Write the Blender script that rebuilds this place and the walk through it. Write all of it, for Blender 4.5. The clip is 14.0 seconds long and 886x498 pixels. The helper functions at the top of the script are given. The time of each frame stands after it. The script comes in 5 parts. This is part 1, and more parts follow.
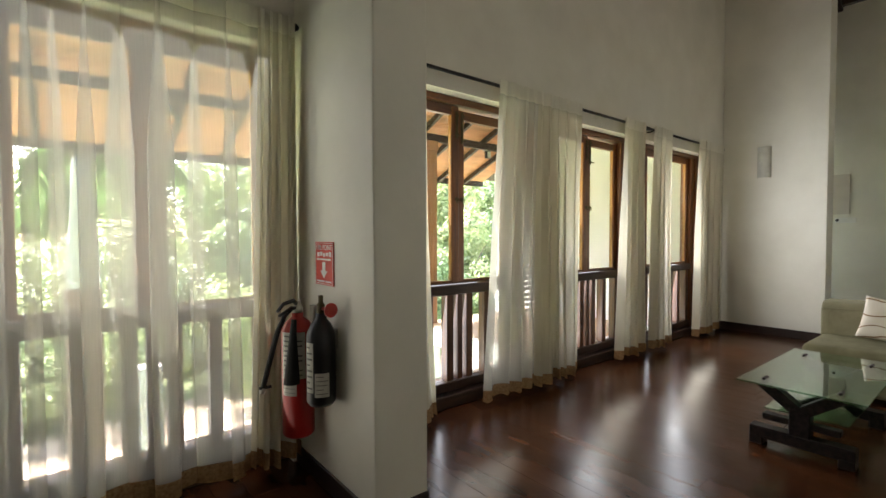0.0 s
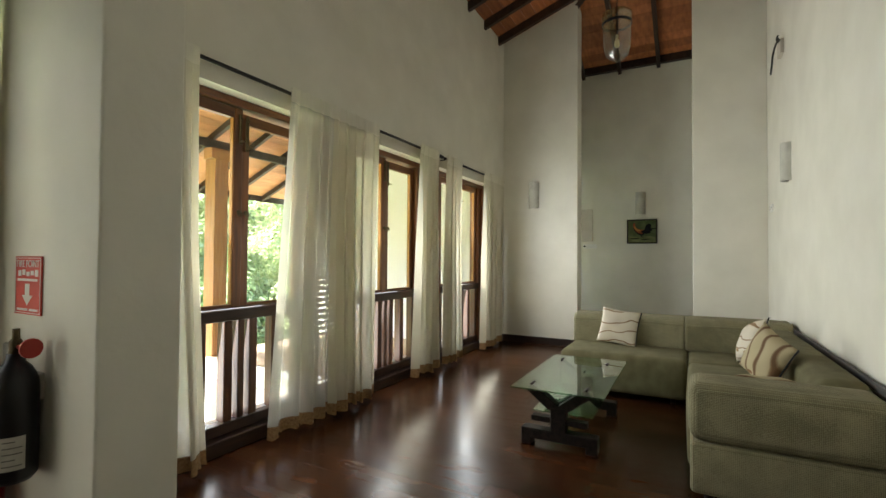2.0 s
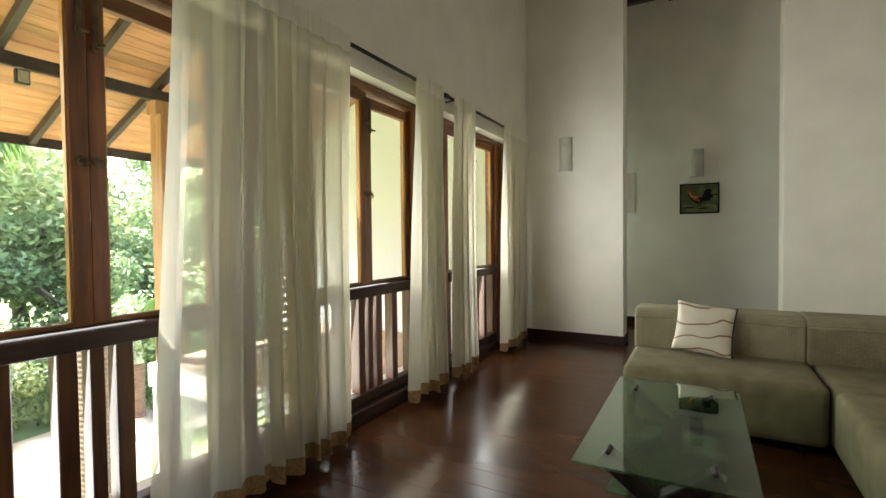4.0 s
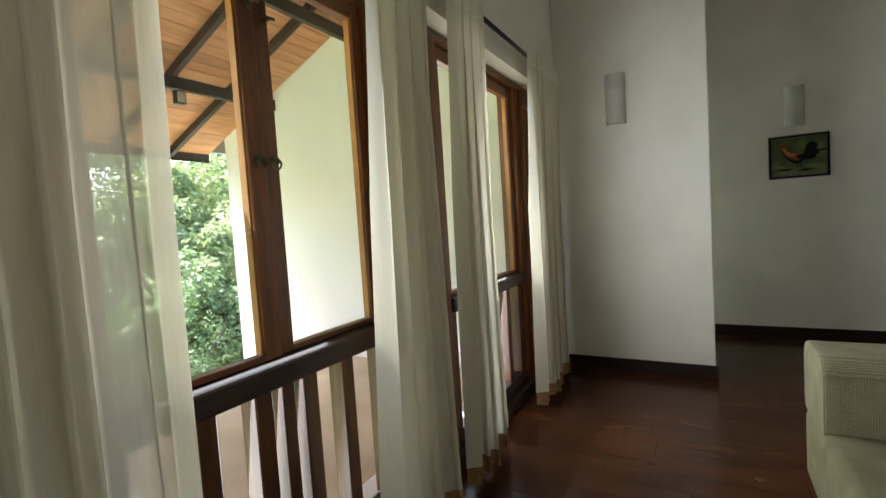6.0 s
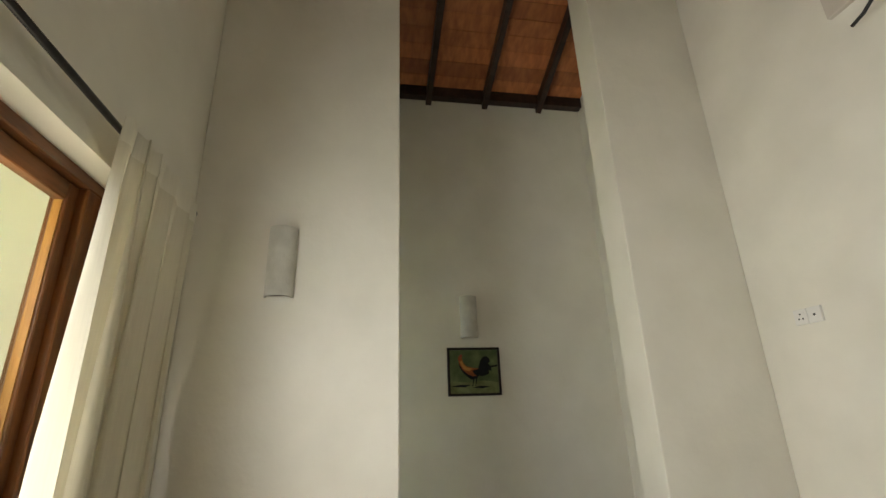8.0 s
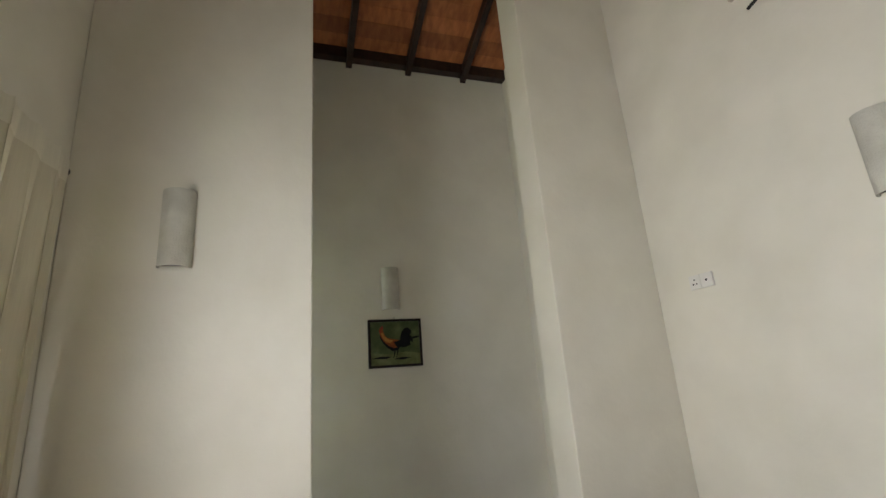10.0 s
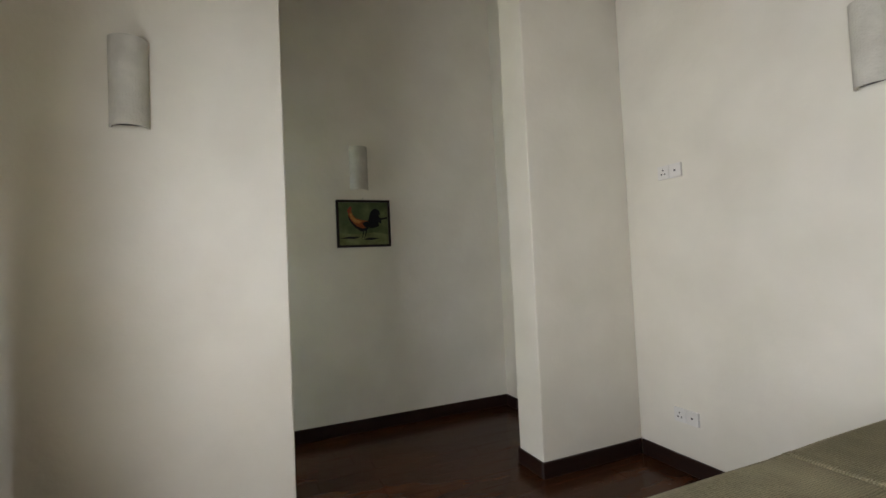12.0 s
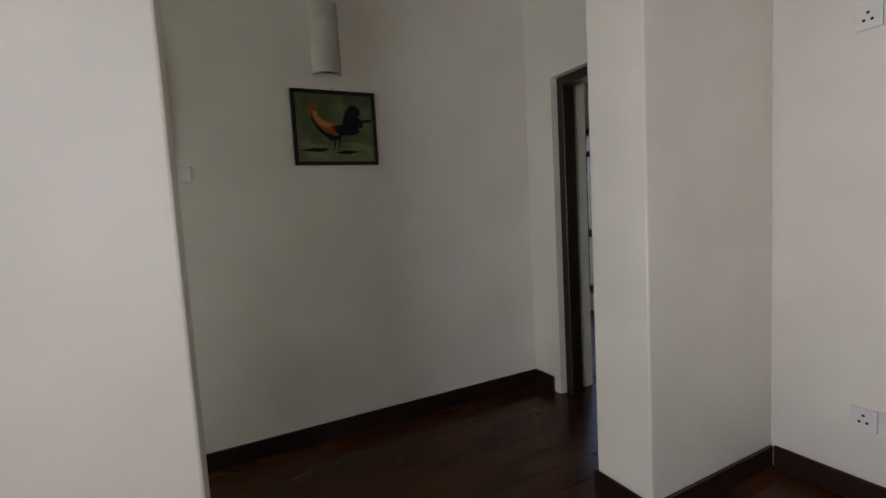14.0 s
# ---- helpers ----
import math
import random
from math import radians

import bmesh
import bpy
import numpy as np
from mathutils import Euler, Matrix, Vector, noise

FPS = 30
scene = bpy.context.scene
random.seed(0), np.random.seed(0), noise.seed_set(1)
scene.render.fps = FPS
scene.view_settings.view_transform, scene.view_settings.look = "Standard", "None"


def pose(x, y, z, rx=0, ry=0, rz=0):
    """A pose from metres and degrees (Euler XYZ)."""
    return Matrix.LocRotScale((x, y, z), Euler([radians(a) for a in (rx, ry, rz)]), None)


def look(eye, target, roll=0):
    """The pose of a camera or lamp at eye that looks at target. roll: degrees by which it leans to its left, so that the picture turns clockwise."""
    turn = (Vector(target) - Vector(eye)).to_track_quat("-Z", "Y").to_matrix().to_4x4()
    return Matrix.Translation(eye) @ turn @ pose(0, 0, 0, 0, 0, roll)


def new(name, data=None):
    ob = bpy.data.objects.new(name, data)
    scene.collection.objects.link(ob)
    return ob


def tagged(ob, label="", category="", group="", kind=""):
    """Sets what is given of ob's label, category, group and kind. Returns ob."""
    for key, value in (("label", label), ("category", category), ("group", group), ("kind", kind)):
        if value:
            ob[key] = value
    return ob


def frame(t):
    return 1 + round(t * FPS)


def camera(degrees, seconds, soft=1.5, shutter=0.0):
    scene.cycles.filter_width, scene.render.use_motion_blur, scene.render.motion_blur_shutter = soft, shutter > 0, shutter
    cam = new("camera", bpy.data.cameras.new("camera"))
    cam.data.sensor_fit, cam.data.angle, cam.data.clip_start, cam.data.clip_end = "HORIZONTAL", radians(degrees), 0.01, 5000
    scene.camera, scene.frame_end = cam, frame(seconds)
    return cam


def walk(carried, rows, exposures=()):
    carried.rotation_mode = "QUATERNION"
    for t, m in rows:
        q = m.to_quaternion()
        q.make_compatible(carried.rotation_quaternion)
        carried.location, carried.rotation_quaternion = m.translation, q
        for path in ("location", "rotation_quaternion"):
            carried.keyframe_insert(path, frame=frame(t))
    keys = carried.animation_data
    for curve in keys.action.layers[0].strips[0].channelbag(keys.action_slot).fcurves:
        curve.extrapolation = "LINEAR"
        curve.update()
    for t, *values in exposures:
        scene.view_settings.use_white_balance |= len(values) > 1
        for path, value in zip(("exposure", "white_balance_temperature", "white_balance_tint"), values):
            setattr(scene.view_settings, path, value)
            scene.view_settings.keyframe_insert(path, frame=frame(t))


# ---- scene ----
cam = camera(87.5, 14.0)
PATH = [
    (0, (0.355, 0.91, 1.379), (1.609, 2.467, 1.32), -0.1),
    (0.5, (0.359, 0.86, 1.393), (1.8, 2.245, 1.442), 0.4),
    (1, (0.355, 0.853, 1.399), (1.931, 2.074, 1.553), 0.4),
    (1.5, (0.384, 0.856, 1.4), (2.066, 1.927, 1.543), 0.2),
    (2, (0.559, 0.912, 1.347), (2.324, 1.851, 1.389), 0.4),
    (2.5, (0.812, 1.008, 1.32), (2.632, 1.835, 1.274), 0.5),
    (3, (1.17, 1.202, 1.34), (3.023, 1.954, 1.299), 0.5),
    (3.5, (1.55, 1.366, 1.338), (3.369, 2.197, 1.322), 0.5),
    (3.7, (1.687, 1.447, 1.338), (3.462, 2.367, 1.318), 0.7),
    (5.8, (3.333, 2.446, 1.414), (4.999, 3.547, 1.303), -3.5),
    (6, (3.544, 2.494, 1.421), (5.282, 3.476, 1.306), -3.7),
    (6.5, (4.034, 2.592, 1.413), (5.921, 3.25, 1.32), -3.0),
    (7, (4.528, 2.601, 1.403), (6.508, 2.884, 1.443), -2.5),
    (7.5, (4.899, 2.606, 1.441), (6.874, 2.555, 1.753), -2.3),
    (8, (5.128, 2.625, 1.538), (6.992, 2.306, 2.19), -1.8),
    (8.2, (5.164, 2.642, 1.561), (6.956, 2.226, 2.344), -2.3),
    (10.3, (5.198, 2.523, 1.491), (7.025, 1.81, 1.886), -5.3),
    (10.5, (5.198, 2.515, 1.466), (7.049, 1.79, 1.687), -5.2),
    (11, (5.213, 2.533, 1.415), (7.05, 1.743, 1.362), -3.4),
    (11.5, (5.22, 2.589, 1.437), (7.046, 1.771, 1.423), -2.8),
    (12, (5.269, 2.645, 1.452), (7.106, 1.856, 1.517), -2.7),
    (12.5, (5.5, 2.616, 1.432), (7.362, 1.89, 1.52), -2.8),
    (13, (5.863, 2.639, 1.399), (7.713, 1.88, 1.441), -2.9),
    (13.5, (6.266, 2.56, 1.377), (8.076, 1.713, 1.314), -3.1),
    (14, (6.667, 2.386, 1.343), (8.438, 1.473, 1.174), -3.2),
]
walk(cam, [(t, look(eye, target, roll)) for t, eye, target, roll in PATH],
     exposures=[(0.0, 3.49, 6560, 16), (0.5, 3.42, 6600, 18), (1.0, 3.62, 6630, 14), (3.5, 3.55, 6780, 9), (5.8, 3.15, 6330, 13), (6.5, 2.93, 6180, 14), (7.1, 3.25, 6530, 13), (8.0, 3.53, 7050, 15), (10.5, 3.42, 6550, 18), (12.5, 3.34, 6450, 21), (13.5, 3.14, 6330, 25), (14.0, 3.09, 6270, 27)])

# world, sun and exposure
world = bpy.data.worlds.new("world")
scene.world = world
world.use_nodes = True
_wn = world.node_tree
_sky = _wn.nodes.new("ShaderNodeTexSky")
_sky.sky_type = "NISHITA"
_sky.sun_disc = False
_sky.sun_elevation = radians(52)
_sky.sun_rotation = radians(-21)
_sky.dust_density = 3.0
_sky.air_density = 1.2
_wn.links.new(_sky.outputs[0], _wn.nodes["Background"].inputs[0])
_wn.nodes["Background"].inputs[1].default_value = 0.15

sun = new("sun", bpy.data.lights.new("sun", "SUN"))
sun.data.energy, sun.data.angle, sun.data.color = 5.0, radians(12), (1.0, 0.96, 0.88)
sun.matrix_world = look((0, 0, 20), (5.0, -13.0, 0))


def window_lamp(x, y, z, w, h, power, rise, colour):
    """Daylight through an opening: from the sky it falls (rise below 0), off the garden it climbs."""
    lamp = new("window_light", bpy.data.lights.new("window_light", "AREA"))
    lamp.data.shape, lamp.data.size, lamp.data.size_y = "RECTANGLE", w, h
    lamp.data.energy, lamp.data.color = power, colour
    lamp.matrix_world = look((x, y, z), (x, y - 1, z + rise))
    return lamp


CENTRES = (0.685, 2.845, 4.652, 6.447)
for _x, _w, _p in ((0.685, 1.1, 1.9), (2.72, 0.62, 3.7), (4.54, 0.64, 4.3), (6.40, 0.66, 6.2)):
    window_lamp(_x, 3.735, 1.28, _w, 2.2, _p * 0.72, -0.16, (0.85, 0.93, 1.0))
    window_lamp(_x, 3.728, 1.28, _w, 2.2, _p * 0.28, 0.45, (1.0, 0.98, 0.82))
window_lamp(8.77, 3.70, 1.3, 0.8, 2.1, 0.28, -0.12, (1.0, 0.95, 0.90))

# ---------------------------------------------------------------- materials


def node_mat(name, rough=0.6, metal=0.0):
    m = bpy.data.materials.new(name)
    m.use_nodes = True
    b = m.node_tree.nodes["Principled BSDF"]
    b.inputs["Roughness"].default_value = rough
    b.inputs["Metallic"].default_value = metal
    return m, m.node_tree, b


def mixed(name, c1, c2, rough=0.6, scale=6.0, stretch=(1, 1, 1), bump=0.15, bump_scale=60.0, metal=0.0, c3=None, vary=0.0, rough2=None, dist=0.004, world_space=False):
    """Two-scale procedural surface: broad stains between c1 and c2, fine grain in the relief."""
    m, t, b = node_mat(name, rough, metal)
    n, l = t.nodes, t.links
    co = n.new("ShaderNodeTexCoord")
    mp = n.new("ShaderNodeMapping")
    mp.inputs["Scale"].default_value = stretch
    if world_space:
        l.new(n.new("ShaderNodeNewGeometry").outputs["Position"], mp.inputs["Vector"])
    else:
        l.new(co.outputs["Object"], mp.inputs["Vector"])
    big = n.new("ShaderNodeTexNoise")
    big.inputs["Scale"].default_value, big.inputs["Detail"].default_value = scale, 6
    l.new(mp.outputs[0], big.inputs["Vector"])
    ramp = n.new("ShaderNodeValToRGB")
    ramp.color_ramp.elements[0].color, ramp.color_ramp.elements[1].color = (*c1, 1), (*c2, 1)
    ramp.color_ramp.elements[0].position, ramp.color_ramp.elements[1].position = 0.32, 0.68
    if c3:
        e = ramp.color_ramp.elements.new(0.5)
        e.color = (*c3, 1)
    l.new(big.outputs["Fac"], ramp.inputs["Fac"])
    out = ramp.outputs["Color"]
    if vary:
        info = n.new("ShaderNodeObjectInfo")
        geo = n.new("ShaderNodeNewGeometry")
        add = n.new("ShaderNodeMath")
        add.operation = "ADD"
        l.new(info.outputs["Random"], add.inputs[0])
        l.new(geo.outputs["Random Per Island"], add.inputs[1])
        fr = n.new("ShaderNodeMath")
        fr.operation = "FRACT"
        l.new(add.outputs[0], fr.inputs[0])
        rng = n.new("ShaderNodeMapRange")
        rng.inputs["To Min"].default_value, rng.inputs["To Max"].default_value = 1 - vary, 1 + vary
        l.new(fr.outputs[0], rng.inputs["Value"])
        hsv = n.new("ShaderNodeHueSaturation")
        l.new(rng.outputs[0], hsv.inputs["Value"])
        l.new(out, hsv.inputs["Color"])
        out = hsv.outputs["Color"]
    l.new(out, b.inputs["Base Color"])
    fine = n.new("ShaderNodeTexNoise")
    fine.inputs["Scale"].default_value, fine.inputs["Detail"].default_value = bump_scale, 5
    l.new(mp.outputs[0], fine.inputs["Vector"])
    bp = n.new("ShaderNodeBump")
    bp.inputs["Strength"].default_value, bp.inputs["Distance"].default_value = bump, dist
    l.new(fine.outputs["Fac"], bp.inputs["Height"])
    l.new(bp.outputs[0], b.inputs["Normal"])
    if rough2 is not None:
        rr = n.new("ShaderNodeMapRange")
        rr.inputs["To Min"].default_value, rr.inputs["To Max"].default_value = rough, rough2
        l.new(big.outputs["Fac"], rr.inputs["Value"])
        l.new(rr.outputs[0], b.inputs["Roughness"])
    return m


def sheer(name, colour, clear, through_part=0.25):
    """Thin woven cloth that lets part of the light straight through and scatters the rest."""
    m = bpy.data.materials.new(name)
    m.use_nodes = True
    t = m.node_tree
    n, l = t.nodes, t.links
    n.remove(n["Principled BSDF"])
    dif, trl, tra = n.new("ShaderNodeBsdfDiffuse"), n.new("ShaderNodeBsdfTranslucent"), n.new("ShaderNodeBsdfTransparent")
    co = n.new("ShaderNodeTexCoord")
    mp = n.new("ShaderNodeMapping")
    mp.inputs["Scale"].default_value = (40, 40, 1.5)
    l.new(co.outputs["Object"], mp.inputs["Vector"])
    ns = n.new("ShaderNodeTexNoise")
    ns.inputs["Scale"].default_value = 4
    l.new(mp.outputs[0], ns.inputs["Vector"])
    rp = n.new("ShaderNodeValToRGB")
    rp.color_ramp.elements[0].color = (*[c * 0.86 for c in colour], 1)
    rp.color_ramp.elements[1].color = (*colour, 1)
    l.new(ns.outputs["Fac"], rp.inputs["Fac"])
    for s in (dif, trl):
        l.new(rp.outputs["Color"], s.inputs["Color"])
    a, b = n.new("ShaderNodeMixShader"), n.new("ShaderNodeMixShader")
    a.inputs[0].default_value, b.inputs[0].default_value = through_part, clear
    l.new(dif.outputs[0], a.inputs[1])
    l.new(trl.outputs[0], a.inputs[2])
    l.new(a.outputs[0], b.inputs[1])
    l.new(tra.outputs[0], b.inputs[2])
    l.new(b.outputs[0], n["Material Output"].inputs["Surface"])
    return m


PLASTER = mixed("white_plaster", (0.69, 0.665, 0.575), (0.77, 0.745, 0.655), 0.55, 2.2, bump=0.3, bump_scale=22, dist=0.006)
PLASTER_OUT = mixed("outside_plaster", (0.86, 0.87, 0.91), (0.90, 0.91, 0.94), 0.8, 2.0, bump=0.2, bump_scale=40)
FLOORBOARD = mixed("polished_floor_wood", (0.030, 0.0102, 0.0041), (0.066, 0.0235, 0.0086), 0.13, 1.6, (3.0, 1, 1), 0.22, 6, vary=0.09, rough2=0.33, dist=0.003, world_space=True)
FLOORBOARD.node_tree.nodes["Principled BSDF"].inputs["Specular IOR Level"].default_value = 0.18
GROUT = mixed("floor_joint", (0.02, 0.009, 0.006), (0.03, 0.014, 0.009), 0.5)
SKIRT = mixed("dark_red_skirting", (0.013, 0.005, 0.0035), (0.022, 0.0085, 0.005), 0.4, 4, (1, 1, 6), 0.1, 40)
TEAK = mixed("window_teak", (0.095, 0.028, 0.0065), (0.20, 0.066, 0.016), 0.38, 5, (7, 7, 0.7), 0.2, 30, vary=0.12)
TEAK_FLAT = mixed("window_teak_rail", (0.095, 0.029, 0.008), (0.20, 0.070, 0.020), 0.38, 5, (0.7, 7, 7), 0.2, 30, vary=0.12)
TEAK_EDGE = mixed("orange_glazing_bead", (0.34, 0.15, 0.035), (0.46, 0.22, 0.06), 0.4, 5, (7, 7, 0.7), 0.1, 30)
# window teak with the shade of backlit balusters put into its colour
TEAK_SHADED = mixed("shaded_baluster_wood", (0.055, 0.019, 0.007), (0.125, 0.045, 0.014), 0.4, 5, (7, 7, 0.7), 0.2, 30, vary=0.12)
RAILWOOD = mixed("dark_handrail", (0.020, 0.009, 0.005), (0.050, 0.021, 0.010), 0.6, 5, (0.7, 7, 7), 0.2, 30)
CEIL_BOARD = mixed("ceiling_boards", (0.27, 0.085, 0.03), (0.44, 0.15, 0.052), 0.42, 3, (0.8, 6, 6), 0.15, 30, vary=0.25)
VER_BOARD = mixed("verandah_boards", (0.46, 0.19, 0.095), (0.64, 0.30, 0.16), 0.5, 3, (0.8, 6, 6), 0.15, 30, vary=0.2)
RAFTER = mixed("dark_rafter", (0.018, 0.009, 0.006), (0.045, 0.022, 0.014), 0.45, 5, (3, 3, 3), 0.2, 40)
POSTWOOD = mixed("verandah_post_wood", (0.34, 0.16, 0.07), (0.50, 0.25, 0.115), 0.5, 4, (7, 7, 0.6), 0.2, 30)
CURTAIN = sheer("cream_curtain", (0.81, 0.77, 0.64), 0.12, 0.31)
CURTAIN_DENSE = sheer("cream_curtain_dense", (0.84, 0.81, 0.70), 0.03)
VOILE = sheer("cream_voile", (0.84, 0.81, 0.72), 0.58)
CURTAIN_THIN = sheer("thin_cream_curtain", (0.84, 0.82, 0.74), 0.42, 0.34)
CURTAIN_WIDE = sheer("wide_cream_curtain", (0.78, 0.74, 0.60), 0.24, 0.24)
LACE = mixed("tan_lace_hem", (0.23, 0.13, 0.055), (0.40, 0.25, 0.12), 0.9, 60, bump=0.6, bump_scale=160)
IRON = mixed("black_iron", (0.012, 0.011, 0.011), (0.03, 0.028, 0.027), 0.4, 20, bump=0.1, metal=0.6)


def woven(name, dark, light, pitch):
    """Upholstery with a small waffle weave: raised squares, darker in the hollows."""
    m, t, b = node_mat(name, 0.95)
    n, l = t.nodes, t.links
    co = n.new("ShaderNodeTexCoord")
    waves = []
    for d in "XYZ":
        w = n.new("ShaderNodeTexWave")
        w.bands_direction = d
        w.inputs["Scale"].default_value = 0.314 / pitch
        w.inputs["Distortion"].default_value = 2.2
        w.inputs["Detail Scale"].default_value = 3
        l.new(co.outputs["Object"], w.inputs["Vector"])
        waves.append(w.outputs["Fac"])
    a, c = n.new("ShaderNodeMath"), n.new("ShaderNodeMath")
    a.operation = c.operation = "ADD"
    l.new(waves[0], a.inputs[0])
    l.new(waves[1], a.inputs[1])
    l.new(a.outputs[0], c.inputs[0])
    l.new(waves[2], c.inputs[1])
    ns = n.new("ShaderNodeTexNoise")
    ns.inputs["Scale"].default_value = 9
    l.new(co.outputs["Object"], ns.inputs["Vector"])
    rg = n.new("ShaderNodeMapRange")
    rg.inputs["From Min"].default_value, rg.inputs["From Max"].default_value = 0.6, 2.4
    l.new(c.outputs[0], rg.inputs["Value"])
    mx = n.new("ShaderNodeMix")
    mx.data_type = "RGBA"
    mx.inputs[6].default_value, mx.inputs[7].default_value = (*dark, 1), (*light, 1)
    l.new(rg.outputs[0], mx.inputs[0])
    hs = n.new("ShaderNodeHueSaturation")
    r2 = n.new("ShaderNodeMapRange")
    r2.inputs["To Min"].default_value, r2.inputs["To Max"].default_value = 0.7, 1.3
    l.new(ns.outputs["Fac"], r2.inputs["Value"])
    l.new(r2.outputs[0], hs.inputs["Value"])
    l.new(mx.outputs[2], hs.inputs["Color"])
    l.new(hs.outputs[0], b.inputs["Base Color"])
    bp = n.new("ShaderNodeBump")
    bp.inputs["Strength"].default_value, bp.inputs["Distance"].default_value = 0.5, 0.003
    l.new(c.outputs[0], bp.inputs["Height"])
    l.new(bp.outputs[0], b.inputs["Normal"])
    return m


def printed_cloth(name, ground, line, leaf, bands="Z", width=0.03, wander=6.0):
    """Cream cushion cloth printed with thin wavy brown lines and leaf shapes."""
    m, t, b = node_mat(name, 0.85)
    n, l = t.nodes, t.links
    co = n.new("ShaderNodeTexCoord")
    w = n.new("ShaderNodeTexWave")
    w.inputs["Scale"].default_value, w.inputs["Distortion"].default_value, w.inputs["Detail"].default_value = 3.2, wander, 1.5
    w.inputs["Detail Scale"].default_value = 1.1
    w.bands_direction = bands
    l.new(co.outputs["Object"], w.inputs["Vector"])
    r = n.new("ShaderNodeValToRGB")
    r.color_ramp.elements[0].position, r.color_ramp.elements[1].position = 0.985 - width, 0.985
    r.color_ramp.elements[0].color, r.color_ramp.elements[1].color = (*ground, 1), (*line, 1)
    l.new(w.outputs["Fac"], r.inputs["Fac"])
    v = n.new("ShaderNodeTexVoronoi")
    v.inputs["Scale"].default_value = 4.0
    mp = n.new("ShaderNodeMapping")
    mp.inputs["Rotation"].default_value = (0.5, 0.6, 0.4)
    mp.inputs["Scale"].default_value = (0.8, 0.8, 1.9)
    l.new(co.outputs["Object"], mp.inputs["Vector"])
    l.new(mp.outputs[0], v.inputs["Vector"])
    lt = n.new("ShaderNodeMath")
    lt.operation, lt.inputs[1].default_value = "LESS_THAN", 0.13
    l.new(v.outputs["Distance"], lt.inputs[0])
    mx = n.new("ShaderNodeMix")
    mx.data_type = "RGBA"
    mx.inputs[7].default_value = (*leaf, 1)
    l.new(lt.outputs[0], mx.inputs[0])
    l.new(r.outputs["Color"], mx.inputs[6])
    l.new(mx.outputs[2], b.inputs["Base Color"])
    ns = n.new("ShaderNodeTexNoise")
    ns.inputs["Scale"].default_value = 220
    l.new(co.outputs["Object"], ns.inputs["Vector"])
    bp = n.new("ShaderNodeBump")
    bp.inputs["Strength"].default_value, bp.inputs["Distance"].default_value = 0.3, 0.002
    l.new(ns.outputs["Fac"], bp.inputs["Height"])
    l.new(bp.outputs[0], b.inputs["Normal"])
    return m


def leafy(name, c1, c2):
    """Leaves that differ one by one and let some light through."""
    m, t, b = node_mat(name, 0.5)
    n, l = t.nodes, t.links
    g = n.new("ShaderNodeNewGeometry")
    r = n.new("ShaderNodeValToRGB")
    r.color_ramp.elements[0].color, r.color_ramp.elements[1].color = (*c1, 1), (*c2, 1)
    l.new(g.outputs["Random Per Island"], r.inputs["Fac"])
    l.new(r.outputs["Color"], b.inputs["Base Color"])
    tl = n.new("ShaderNodeBsdfTranslucent")
    l.new(r.outputs["Color"], tl.inputs["Color"])
    mx = n.new("ShaderNodeMixShader")
    mx.inputs[0].default_value = 0.35
    l.new(b.outputs[0], mx.inputs[1])
    l.new(tl.outputs[0], mx.inputs[2])
    l.new(mx.outputs[0], n["Material Output"].inputs["Surface"])
    return m


SOFA = woven("olive_waffle_weave", (0.155, 0.139, 0.074), (0.32, 0.29, 0.178), 0.0085)
SOFA_PLAIN = mixed("olive_velvet_weave", (0.118, 0.106, 0.050), (0.172, 0.156, 0.080), 0.95, 8, bump=0.5, bump_scale=160)
CUSHION = printed_cloth("printed_cream_cloth", (0.62, 0.56, 0.45), (0.22, 0.13, 0.06), (0.30, 0.19, 0.09))
CUSHION_TAN = printed_cloth("printed_tan_cloth", (0.42, 0.35, 0.21), (0.13, 0.065, 0.025), (0.20, 0.10, 0.04), "X", 0.25, 2.2)
PIPING = mixed("black_piping", (0.012, 0.012, 0.012), (0.02, 0.02, 0.02), 0.7)
GREYWOOD = mixed("dark_grey_strip", (0.05, 0.05, 0.05), (0.08, 0.078, 0.07), 0.6, 8)
RED = mixed("red_enamel", (0.38, 0.018, 0.016), (0.47, 0.028, 0.022), 0.28, 5, bump=0.03)
BLACK = mixed("black_enamel", (0.008, 0.008, 0.009), (0.016, 0.016, 0.017), 0.35, 5, bump=0.03)
RUBBER = mixed("black_rubber", (0.010, 0.010, 0.010), (0.022, 0.021, 0.02), 0.7, 20, bump=0.1)
STEEL = mixed("dull_steel", (0.38, 0.37, 0.34), (0.52, 0.50, 0.46), 0.35, 20, metal=0.9)
PAPER = mixed("aged_label_paper", (0.50, 0.48, 0.42), (0.66, 0.64, 0.57), 0.7, 20, bump=0.05)
INK = mixed("grey_print", (0.16, 0.15, 0.14), (0.24, 0.23, 0.21), 0.8)
SIGN_RED = mixed("sign_red", (0.55, 0.045, 0.025), (0.66, 0.065, 0.035), 0.4, 5, bump=0.02)
SIGN_WHITE = mixed("sign_white", (0.72, 0.70, 0.66), (0.80, 0.78, 0.74), 0.4, 5, bump=0.02)
CLAY = mixed("rough_plaster_sconce", (0.47, 0.46, 0.40), (0.60, 0.59, 0.52), 0.8, 8, bump=0.6, bump_scale=90, dist=0.005)
PLASTIC = mixed("white_plastic", (0.70, 0.69, 0.65), (0.76, 0.75, 0.71), 0.35, 8, bump=0.02)
